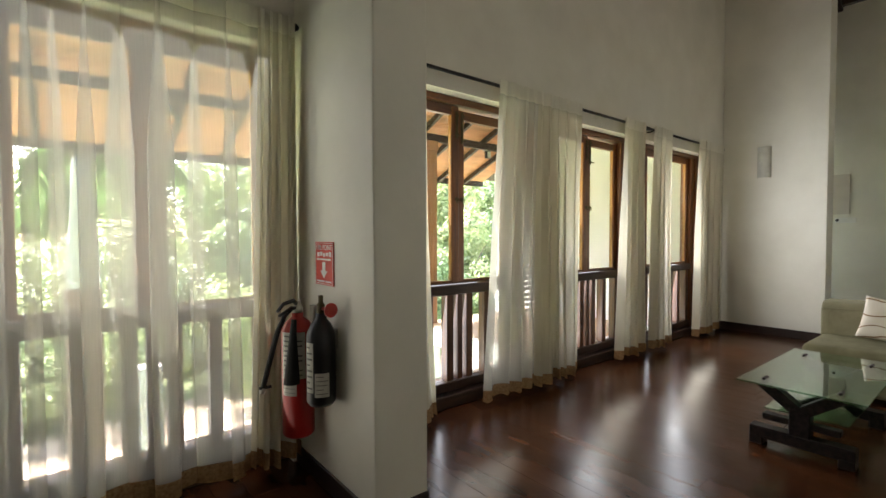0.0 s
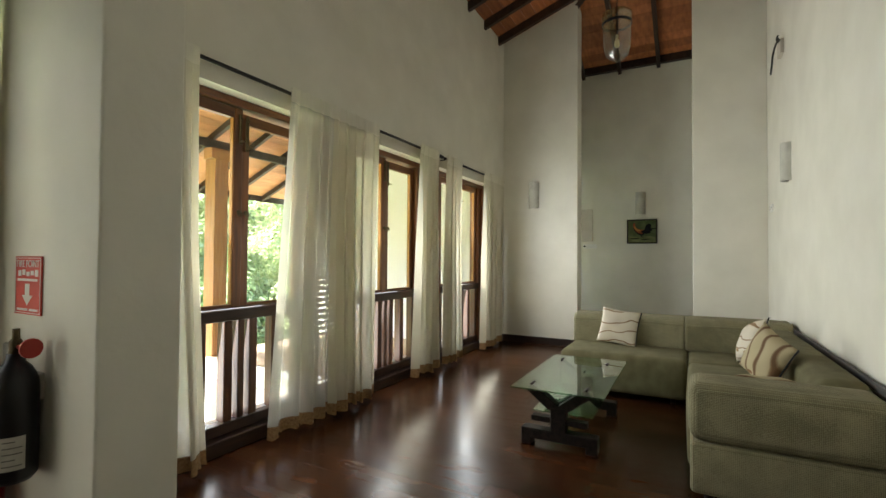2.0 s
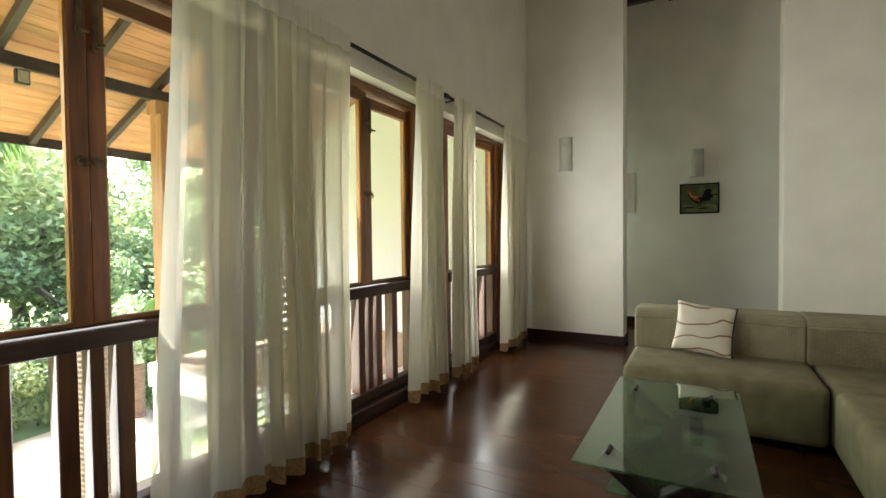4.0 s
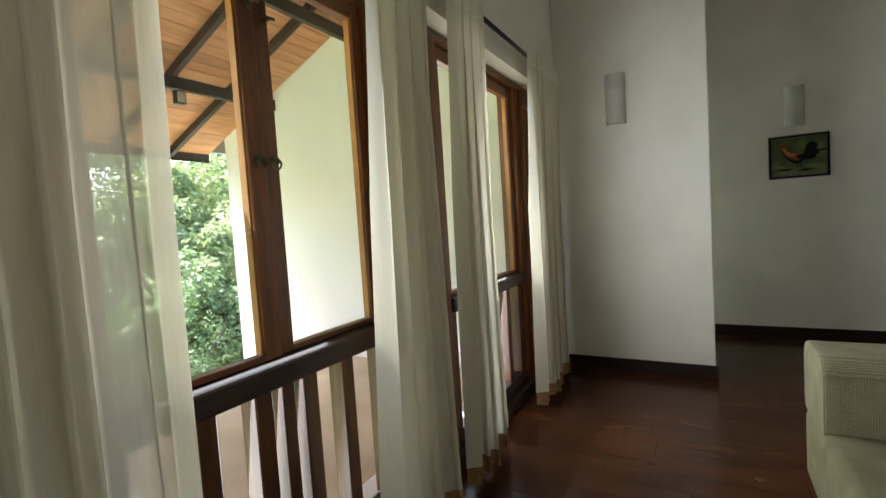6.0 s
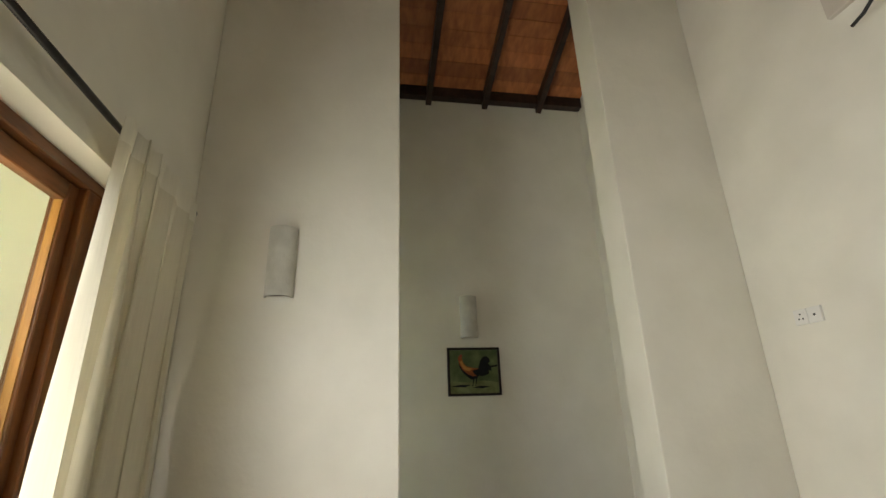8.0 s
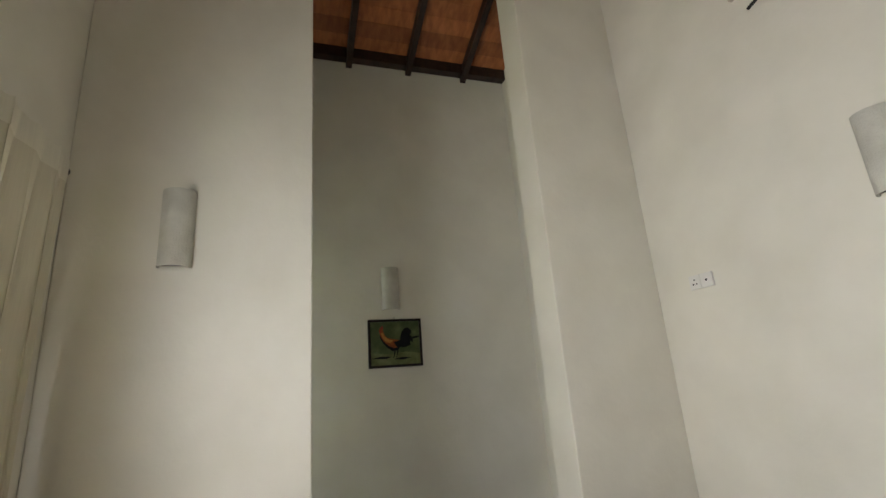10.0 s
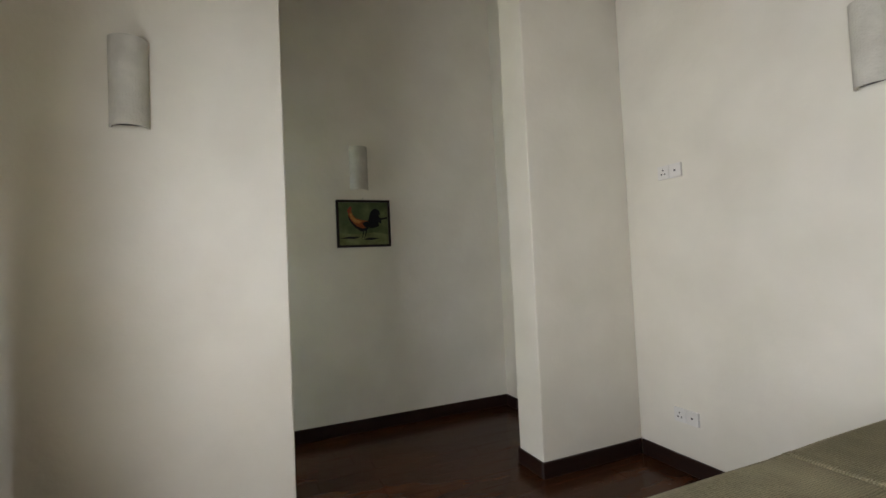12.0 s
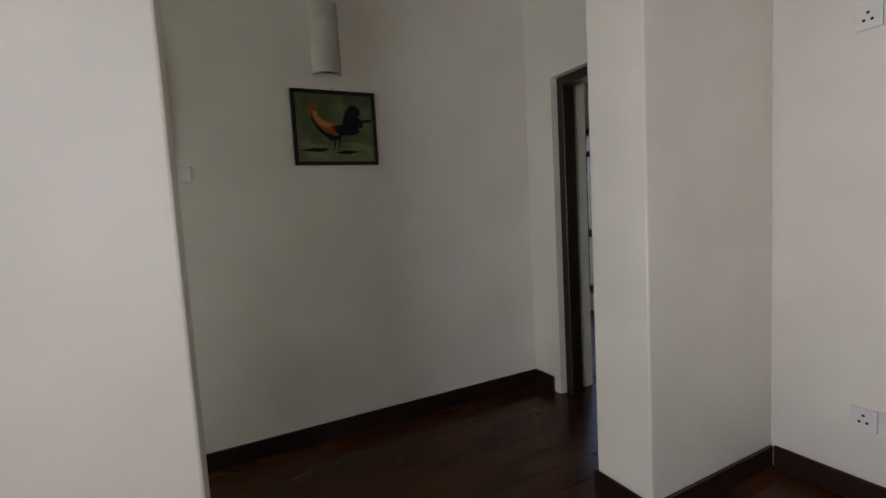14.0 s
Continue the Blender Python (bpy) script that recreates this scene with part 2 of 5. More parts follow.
DARKHOLE = mixed("dark_hole", (0.012, 0.012, 0.012), (0.02, 0.02, 0.02), 0.6)
BEIGE = mixed("beige_board", (0.52, 0.47, 0.40), (0.58, 0.53, 0.46), 0.6, 6, bump=0.05)
ENAMEL = mixed("white_enamel", (0.72, 0.71, 0.68), (0.80, 0.79, 0.76), 0.25, 6, bump=0.02)
SAND = mixed("sandy_path", (0.42, 0.33, 0.23), (0.55, 0.45, 0.33), 0.95, 1.5, bump=0.4, bump_scale=60)
PALM_RING = mixed("ringed_palm_trunk", (0.13, 0.075, 0.055), (0.25, 0.165, 0.125), 0.9, 5, (1, 1, 14), 0.6, 12)
PALM_SHAFT = mixed("pale_palm_shaft", (0.34, 0.36, 0.32), (0.50, 0.52, 0.48), 0.6, 3, (3, 3, 0.6), 0.15, 20)
BARK = mixed("tree_bark", (0.07, 0.055, 0.04), (0.16, 0.13, 0.10), 0.95, 6, (4, 4, 1), 0.7, 25)
LEAF_A = leafy("broad_leaves", (0.10, 0.17, 0.065), (0.24, 0.32, 0.15))
LEAF_B = leafy("light_leaves", (0.17, 0.245, 0.095), (0.36, 0.40, 0.19))
FROND = leafy("palm_leaflets", (0.050, 0.115, 0.030), (0.12, 0.21, 0.06))
BLACKWOOD = mixed("black_stained_wood", (0.010, 0.008, 0.008), (0.028, 0.020, 0.017), 0.35, 6, (1, 6, 6), 0.15, 40)
GRASS = mixed("lawn", (0.10, 0.15, 0.055), (0.19, 0.23, 0.10), 0.95, 0.8, bump=0.8, bump_scale=50)

# ---------------------------------------------------------------- helpers


def empty(name, x=0.0, y=0.0, z=0.0):
    e = new(name)
    e.empty_display_size = 0.1
    e.location = (x, y, z)
    return e


def mesh_of(name, bm, material, smooth=False):
    me = bpy.data.meshes.new(name)
    bm.to_mesh(me)
    bm.free()
    for m in material if isinstance(material, (list, tuple)) else [material]:
        me.materials.append(m)
    if smooth:
        me.polygons.foreach_set("use_smooth", [True] * len(me.polygons))
    return me


def part(name, bm, material, parent=None, label="", smooth=False):
    """Links a bmesh, in world metres, as one mesh object, under a thing or a part."""
    ob = new(name, mesh_of(name, bm, material, smooth))
    if parent:
        ob.parent = parent
        p, off = parent, Vector((0, 0, 0))
        while p:
            off += p.location
            p = p.parent
        ob.data.transform(Matrix.Translation(-off))
    if label:
        ob["label"] = label
    return ob


def box(x0, x1, y0, y1, z0, z1, bevel=0.0, seg=1, bm=None, mat=0):
    own = bmesh.new()
    bmesh.ops.create_cube(own, size=1)
    bmesh.ops.scale(own, vec=(x1 - x0, y1 - y0, z1 - z0), verts=own.verts)
    bmesh.ops.translate(own, vec=((x0 + x1) / 2, (y0 + y1) / 2, (z0 + z1) / 2), verts=own.verts)
    if bevel:
        bmesh.ops.bevel(own, geom=own.edges[:], offset=bevel, segments=seg, affect="EDGES", profile=0.5)
    for f in own.faces:
        f.material_index = mat
    if bm is None:
        return own
    join(bm, own)
    return bm


def join(bm, own):
    me = bpy.data.meshes.new("tmp")
    own.to_mesh(me)
    own.free()
    bm.from_mesh(me)
    bpy.data.meshes.remove(me)
    return bm


def tube(points, radius, seg=10, bm=None, cap=True, mat=0):
    """A round bar along points; radius may be one number or one a point."""
    bm = bm or bmesh.new()
    pts = [Vector(p) for p in points]
    rads = radius if isinstance(radius, (list, tuple)) else [radius] * len(pts)
    rings, up = [], Vector((0.13, 0.31, 0.94))
    for i, p in enumerate(pts):
        d = (pts[min(i + 1, len(pts) - 1)] - pts[max(i - 1, 0)]).normalized()
        side = d.cross(up)
        if side.length < 1e-3:
            side = d.cross(Vector((1, 0, 0)))
        side.normalize()
        u = side.cross(d)
        rings.append([bm.verts.new(p + rads[i] * (math.cos(a) * side + math.sin(a) * u)) for a in [2 * math.pi * k / seg for k in range(seg)]])
    for a, b in zip(rings, rings[1:]):
        for k in range(seg):
            f = bm.faces.new((a[k], a[(k + 1) % seg], b[(k + 1) % seg], b[k]))
            f.material_index = mat
            f.smooth = True
    if cap:
        for r in (rings[0][::-1], rings[-1]):
            f = bm.faces.new(r)
            f.material_index = mat
    bmesh.ops.recalc_face_normals(bm, faces=bm.faces)
    return bm


def lathe(profile, cx, cy, seg=24, bm=None, mat=0):
    """A turned shape: profile of (radius, z) round the upright axis at cx, cy."""
    bm = bm or bmesh.new()
    rings = []
    for r, z in profile:
        rings.append([bm.verts.new((cx + r * math.cos(2 * math.pi * k / seg), cy + r * math.sin(2 * math.pi * k / seg), z)) for k in range(seg)])
    for a, b in zip(rings, rings[1:]):
        for k in range(seg):
            f = bm.faces.new((a[k], a[(k + 1) % seg], b[(k + 1) % seg], b[k]))
            f.material_index = mat
            f.smooth = True
    bmesh.ops.remove_doubles(bm, verts=bm.verts, dist=1e-5)
    bmesh.ops.recalc_face_normals(bm, faces=bm.faces)
    return bm


def prism(outline, x0, x1, bm=None):
    """A body with an outline of (y, z) between x0 and x1."""
    bm = bm or bmesh.new()
    a = [bm.verts.new((x0, y, z)) for y, z in outline]
    b = [bm.verts.new((x1, y, z)) for y, z in outline]
    bm.faces.new(a[::-1])
    bm.faces.new(b)
    for i in range(len(a)):
        j = (i + 1) % len(a)
        bm.faces.new((a[i], a[j], b[j], b[i]))
    bmesh.ops.recalc_face_normals(bm, faces=bm.faces)
    return bm


def structure(ob, label="", category=""):
    return tagged(ob, label, category, kind="structure")


# ---------------------------------------------------------------- large structure
YW, YO, XE, XB, XS = 3.65, 3.95, 7.84, 9.40, -2.6
HEAD = 2.488


def roof_in(y):
    return 4.97 + 0.36 * (YW - y)


def roof_hip(x):
    return 4.86 + 0.36 * (XB - x)


def roof_out(y):
    return 4.80 - 0.43 * (y - YW)


bm = bmesh.new()
box(XS - 0.3, 10.0, YW, YO, HEAD, 5.6, bm=bm)
box(XS - 0.3, -0.42, YW, YO, -0.9, HEAD, bm=bm)
box(1.39, 1.74, YW, YO, -0.9, HEAD, bm=bm)
box(7.62, 8.32, YW, YO, -0.9, HEAD, bm=bm)
box(9.22, 10.0, YW, YO, -0.9, HEAD, bm=bm)
box(8.32, 9.22, YW, YO, -0.9, 0.2, bm=bm)
box(-0.42, 7.62, YW + 0.1, YO, -0.9, 0.0, bm=bm)
structure(part("wall_north", bm, PLASTER), "white plastered window wall with tall openings", "wall")

bm = box(1.42, 1.72, 2.73, YW, 0.0, 5.6, 0.008, 2)
structure(part("wall_pier", bm, PLASTER), "white plastered wall pier between the two spaces", "wall")
bm = box(XE, XE + 0.30, 2.434, YW, 0.0, 5.6, 0.008, 2)
structure(part("wall_east", bm, PLASTER), "white plastered end wall of the sitting room", "wall")
bm = box(7.89, 8.18, 0.0, 0.865, 0.0, 6.6, 0.008, 2)
structure(part("wall_stub", bm, PLASTER), "white plastered short wall beside the passage", "wall")
bm = box(XS - 0.3, 8.18, -0.3, 0.0, 0.0, 7.0)
structure(part("wall_south", bm, PLASTER), "white plastered tall side wall", "wall")
bm = box(XB, XB + 0.3, -0.06, YW, 0.0, 5.5)
structure(part("wall_passage_back", bm, PLASTER), "white plastered back wall of the passage", "wall")
bm = box(XS - 0.3, XS, 0.0, YW, 0.0, 7.0)
structure(part("wall_west", bm, PLASTER), "plain white wall closing the room", "wall")
DX0, DX1, DZ = 8.30, 9.13, 2.18
bm = bmesh.new()
box(8.18, DX0, -0.06, 0.24, 0, 6.6, bm=bm)
box(DX1, XB, -0.06, 0.24, 0, 6.6, bm=bm)
box(DX0, DX1, -0.06, 0.24, DZ, 6.6, bm=bm)
structure(part("wall_passage_side", bm, PLASTER), "white plastered passage wall with a doorway", "wall")

bm = box(XS - 0.2, XB + 0.2, -0.2, YW, -0.12, -0.012)
box(-0.42, 7.62, YW, YW + 0.1, -0.12, -0.012, bm=bm)
floor = structure(part("floor", bm, GROUT), "polished dark red-brown wooden floor", "floor")

# skirting boards, each a straight run
SK = 0.11
for x0, x1, y0, y1 in ((1.405, 1.42, 2.715, YW), (1.42, 1.72, 2.715, 2.73), (1.72, 1.735, 2.73, YW),
                       (XE - 0.015, XE, 2.419, YW), (XE, XE + 0.30, 2.419, 2.434), (XE + 0.30, XE + 0.315, 2.434, YW),
                       (7.875, 7.89, 0.015, 0.88), (7.89, 8.18, 0.865, 0.88), (8.18, 8.195, 0.24, 0.88), (XS, 7.875, 0.0, 0.015),
                       (XB - 0.015, XB, 0.24, YW), (DX1 + 0.06, XB - 0.015, 0.24, 0.255), (7.66, XE - 0.015, YW - 0.015, YW)):
    structure(part("baseboard", box(x0, x1, y0, y1, 0.0, SK, 0.004), SKIRT), "dark red-brown painted skirting board", "skirting")

# ceilings: boards and rafters
def sloped(bm, quad, thick, mat=0):
    lo = [bm.verts.new(p) for p in quad]
    hi = [bm.verts.new((p[0], p[1], p[2] + thick)) for p in quad]
    fs = [bm.faces.new(lo[::-1]), bm.faces.new(hi)]
    for i in range(4):
        fs.append(bm.faces.new((lo[i], lo[(i + 1) % 4], hi[(i + 1) % 4], hi[i])))
    for f in fs:
        f.material_index = mat


bm = bmesh.new()
RIDGE = -0.3


def hip_x(y):
    return XB - (roof_in(y) - 4.86) / 0.36


ys = np.arange(YW, RIDGE - 0.01, -0.16)
for a, b in zip(ys, ys[1:]):
    xa, xb = hip_x(a), hip_x(b)
    sloped(bm, [(XS - 0.3, a, roof_in(a)), (xa, a, roof_in(a)), (xb, b + 0.006, roof_in(b + 0.006)), (XS - 0.3, b + 0.006, roof_in(b + 0.006))], 0.03)
for x in np.arange(7.01 - 16 * 0.585, 9.3, 0.585):
    y1 = RIDGE
    while y1 < YW and hip_x(y1) < x:
        y1 += 0.02
    if YW - y1 > 0.1:
        sloped(bm, [(x - 0.03, YW, roof_in(YW) - 0.13), (x + 0.03, YW, roof_in(YW) - 0.13), (x + 0.03, y1, roof_in(y1) - 0.13), (x - 0.03, y1, roof_in(y1) - 0.13)], 0.128, 1)
bmesh.ops.recalc_face_normals(bm, faces=bm.faces)
structure(part("ceiling", bm, [CEIL_BOARD, RAFTER]), "sloping reddish timber board ceiling with dark rafters", "ceiling")

bm = bmesh.new()
xs = np.arange(XB + 0.1, hip_x(RIDGE) - 0.01, -0.16)


def hip_y(x):
    return YW - (roof_hip(x) - 4.97) / 0.36


for a, b in zip(xs, xs[1:]):
    ya, yb = min(hip_y(a), YW), min(hip_y(b), YW)
    sloped(bm, [(a, RIDGE, roof_hip(a)), (a, ya, roof_hip(a)), (b + 0.006, yb, roof_hip(b + 0.006)), (b + 0.006, RIDGE, roof_hip(b + 0.006))], 0.03)
for y in np.arange(0.10, 3.6, 0.636):
    x1 = XB
    while x1 > 2 and hip_y(x1) > y:
        x1 -= 0.02
    sloped(bm, [(XB, y - 0.03, roof_hip(XB) - 0.15), (x1, y - 0.03, roof_hip(x1) - 0.15), (x1, y + 0.03, roof_hip(x1) - 0.15), (XB, y + 0.03, roof_hip(XB) - 0.15)], 0.128, 1)
box(XB - 0.09, XB, 0.24, YW, 4.77, 4.90, bm=bm, mat=1)
tube([(hip_x(YW) , YW, roof_in(YW) - 0.07), (hip_x(RIDGE), RIDGE, roof_in(RIDGE) - 0.07)], 0.06, 4, bm=bm, mat=1)
bmesh.ops.recalc_face_normals(bm, faces=bm.faces)
structure(part("ceiling_hip", bm, [CEIL_BOARD, RAFTER]), "hipped reddish timber board ceiling over the passage", "ceiling")
structure(part("roof_cap", box(XS - 0.4, XB + 0.4, -0.4, YO, 7.02, 7.06), RAFTER), "plain dark roof deck closing the attic", "roof")
# ---------------------------------------------------------------- windows

def thin_glass(name, tint, least, most, rough=0.01):
    """A pane seen straight through, with more gloss at a glancing angle."""
    m = bpy.data.materials.new(name)
    m.use_nodes = True
    n, l = m.node_tree.nodes, m.node_tree.links
    n.remove(n["Principled BSDF"])
    tr, gl, mx, lw, rg, pw = (n.new("ShaderNode" + k) for k in ("BsdfTransparent", "BsdfGlossy", "MixShader", "LayerWeight", "MapRange", "Math"))
    tr.inputs["Color"].default_value = (*tint, 1)
    gl.inputs["Roughness"].default_value = rough
    pw.operation, pw.inputs[1].default_value = "POWER", 3.0
    rg.inputs["To Min"].default_value, rg.inputs["To Max"].default_value = least, most
    l.new(lw.outputs["Facing"], pw.inputs[0])
    l.new(pw.outputs[0], rg.inputs["Value"])
    l.new(rg.outputs[0], mx.inputs[0])
    l.new(tr.outputs[0], mx.inputs[1])
    l.new(gl.outputs[0], mx.inputs[2])
    l.new(mx.outputs[0], n["Material Output"].inputs["Surface"])
    return m


GLASS = thin_glass("window_glass", (0.97, 0.98, 0.97), 0.02, 0.25)
TABLE_GLASS = thin_glass("green_table_glass", (0.62, 0.82, 0.68), 0.10, 0.85)
LAMP_GLASS = thin_glass("smoky_lamp_glass", (0.86, 0.80, 0.58), 0.22, 0.6, 0.22)
BRASS = mixed("dull_brass", (0.08, 0.06, 0.03), (0.15, 0.11, 0.055), 0.5, 20, metal=0.7)

F0, F1 = 3.76, 3.90        # depth of the frame
RAIL = 0.985


def window(c, number, louvre_left=0.40, louvre_right=0.0, gap=0.0):
    """A timber window: a pair of glazed leaves over a balustrade, with louvred panels at its sides. gap: the slit over its second leaf."""
    w = tagged(empty("window_%d" % number, c, F0, 0), "teak window with glazed leaves, balusters and louvred side panels", "window", kind="structure")
    o, j = 0.60, 0.10      # half opening, jamb
    xl, xr = c - o - j - louvre_left, c + o + j + louvre_right
    part("head", box(xl, xr, F0, F1, HEAD - 0.055, HEAD, 0.006), TEAK_FLAT, w)
    part("sill", box(xl, xr, F0 - 0.04, F1, 0.0, 0.10, 0.006), RAILWOOD, w)
    part("ledge", box(xl, xr, F1 - 0.03, YO + 0.04, 0.10, 0.165, 0.006), PLASTER_OUT, w, "white plastered outer ledge")
    for x0 in (c - o - j, c + o):
        part("jamb", box(x0, x0 + j, F0, F1, 0.10, HEAD - 0.055, 0.006), TEAK, w)
    # balustrade: square posts, two by the middle post, set wider towards the jambs
    part("handrail", box(c - o, c + o, F0 - 0.02, F1 - 0.03, RAIL - 0.085, RAIL, 0.012, 2), RAILWOOD, w)
    part("bottom_rail", box(c - o, c + o, F0, F1 - 0.06, 0.12, 0.195, 0.006), RAILWOOD, w)
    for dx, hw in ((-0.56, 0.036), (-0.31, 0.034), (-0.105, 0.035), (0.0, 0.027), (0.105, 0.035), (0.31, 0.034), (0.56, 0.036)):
        part("baluster", box(c + dx - hw, c + dx + hw, F0 + 0.015, F1 - 0.045, 0.195, RAIL - 0.085, 0.005), TEAK_SHADED, w)
    # two glazed leaves meeting in the middle
    zb = RAIL + 0.004
    for s in (-1, 1):
        zt = HEAD - 0.062 - (gap if s > 0 else 0.0)
        y0, y1 = (F0 + 0.05, F0 + 0.10) if s > 0 and gap else (F0 + 0.03, F0 + 0.082)
        sx = lambda a, b: sorted((c + s * a, c + s * b))
        for a, b in (sx(0.003, 0.072), sx(o - 0.006, o - 0.066)):
            part("leaf_stile", box(a, b, y0, y1, zb, zt, 0.004), TEAK, w)
        xa, xb = sx(0.072, o - 0.066)
        part("leaf_rail", box(xa, xb, y0 + 0.003, y1 - 0.003, zt - 0.075, zt, 0.004), TEAK_FLAT, w)
        part("leaf_rail", box(xa, xb, y0 + 0.003, y1 - 0.003, zb, zb + 0.022, 0.004), TEAK_FLAT, w)
        for a, b in (sx(0.072, 0.078), sx(o - 0.066, o - 0.072)):
            part("glazing_bead", box(a, b, y0 + 0.012, y1 - 0.010, zb + 0.022, zt - 0.075), TEAK_EDGE, w)
        pane = part("pane", box(xa, xb, y0 + 0.025, y0 + 0.029, zb + 0.022, zt - 0.075), GLASS, w)
        pane.visible_shadow = False
    zt = HEAD - 0.062 - gap
    for dx, drop in ((-0.030, 0.24), (0.030, 0.28)):
        bolt = part("bolt", box(c + dx - 0.012, c + dx + 0.012, F0 + 0.018, F0 + 0.0315, zt - drop, zt - 0.02, 0.004), BRASS, w, "long dull brass bolt")
        for dz in (0.05, drop - 0.03):
            part("staple", box(c + dx - 0.017, c + dx + 0.017, F0 + 0.012, F0 + 0.024, zt - dz - 0.012, zt - dz + 0.008, 0.003), BRASS, bolt)
        part("knob", tube([(c + dx, F0 + 0.018, zt - drop + 0.02), (c + dx, F0 - 0.004, zt - drop + 0.02), (c + dx + 0.02, F0 - 0.008, zt - drop + 0.02)], 0.006, 8), BRASS, bolt)
        latch = part("latch", tube([(c + dx, F0 + 0.031, 1.672), (c + dx, F0 + 0.020, 1.672)], 0.018, 14), BRASS, w, "small round brass latch")
        part("ring", tube([(c + dx + 0.018 * math.cos(a), F0 + 0.014, 1.66 + 0.018 * math.sin(a)) for a in np.linspace(0, 6.28, 13)], 0.004, 6), BRASS, latch)
    # louvred panels
    for wide, x0 in ((louvre_left, xl), (louvre_right, c + o + j)):
        if not wide:
            continue
        x1 = x0 + wide
        for a, b in ((x0, x0 + 0.035), (x1 - 0.04, x1)):
            part("louvre_stile", box(a, b, F0 - 0.03, F0 + 0.04, 0.10, HEAD - 0.055, 0.004), TEAK, w)
        for z0, z1 in ((0.10, 0.20), (HEAD - 0.16, HEAD - 0.055)):
            part("louvre_rail", box(x0 + 0.035, x1 - 0.04, F0 - 0.028, F0 + 0.038, z0, z1, 0.004), TEAK_FLAT, w)
        hw = (wide - 0.075) / 2 + 0.008
        bm = box(-hw, hw, -0.032, 0.032, -0.0045, 0.0045)
        bmesh.ops.rotate(bm, cent=(0, 0, 0), matrix=Matrix.Rotation(radians(-32), 3, "X"), verts=bm.verts)
        data = mesh_of("slat", bm, TEAK_FLAT)
        z = 0.23
        while z < HEAD - 0.17:
            s = new("slat", data)
            s.parent = w
            s.location = ((x0 + x1) / 2 - 0.0025 - c, 0.005, z)
            z += 0.05
    return w


window(CENTRES[0], 1)
window(CENTRES[1], 2, gap=0.022)
window(CENTRES[2], 3, gap=0.018)
window(CENTRES[3], 4, 0.40, 0.475)
w6 = structure(empty("window_6", 8.77, 3.85, 0.2), "plain timber window at the passage's end", "window")
for b in ((8.32, 9.22, HEAD - 0.08, HEAD), (8.32, 9.22, 0.2, 0.28), (8.32, 8.40, 0.28, HEAD - 0.08), (9.14, 9.22, 0.28, HEAD - 0.08)):
    part("frame_bar", box(b[0], b[1], 3.78, 3.88, b[2], b[3], 0.004), TEAK, w6)
part("pane", box(8.40, 9.14, 3.828, 3.832, 0.28, HEAD - 0.08), GLASS, w6).visible_shadow = False

# ---------------------------------------------------------------- curtains and rods
ROD_Y, ROD_Z = 3.58, 2.592


def curtain_rod(x0, x1, label, ends=(True, True)):
    r = tagged(empty("curtain_rod", x0, ROD_Y, ROD_Z), label, "curtain rod", "curtain rods")
    part("bar", tube([(x0, ROD_Y, ROD_Z), (x1, ROD_Y, ROD_Z)], 0.014, 12), IRON, r)
    for on, x, s in zip(ends, (x0, x1), (-1, 1)):
        if on:
            part("finial", tube([(x, ROD_Y, ROD_Z), (x + s * 0.012, ROD_Y, ROD_Z), (x + s * 0.035, ROD_Y, ROD_Z), (x + s * 0.05, ROD_Y, ROD_Z)], [0.014, 0.022, 0.022, 0.012], 12), IRON, r)
    for x in (x0 + 0.07, x1 - 0.07):
        part("bracket", tube([(x, YW, ROD_Z - 0.02), (x, ROD_Y + 0.02, ROD_Z - 0.02), (x, ROD_Y, ROD_Z - 0.014)], 0.008, 8), IRON, r)
    return r


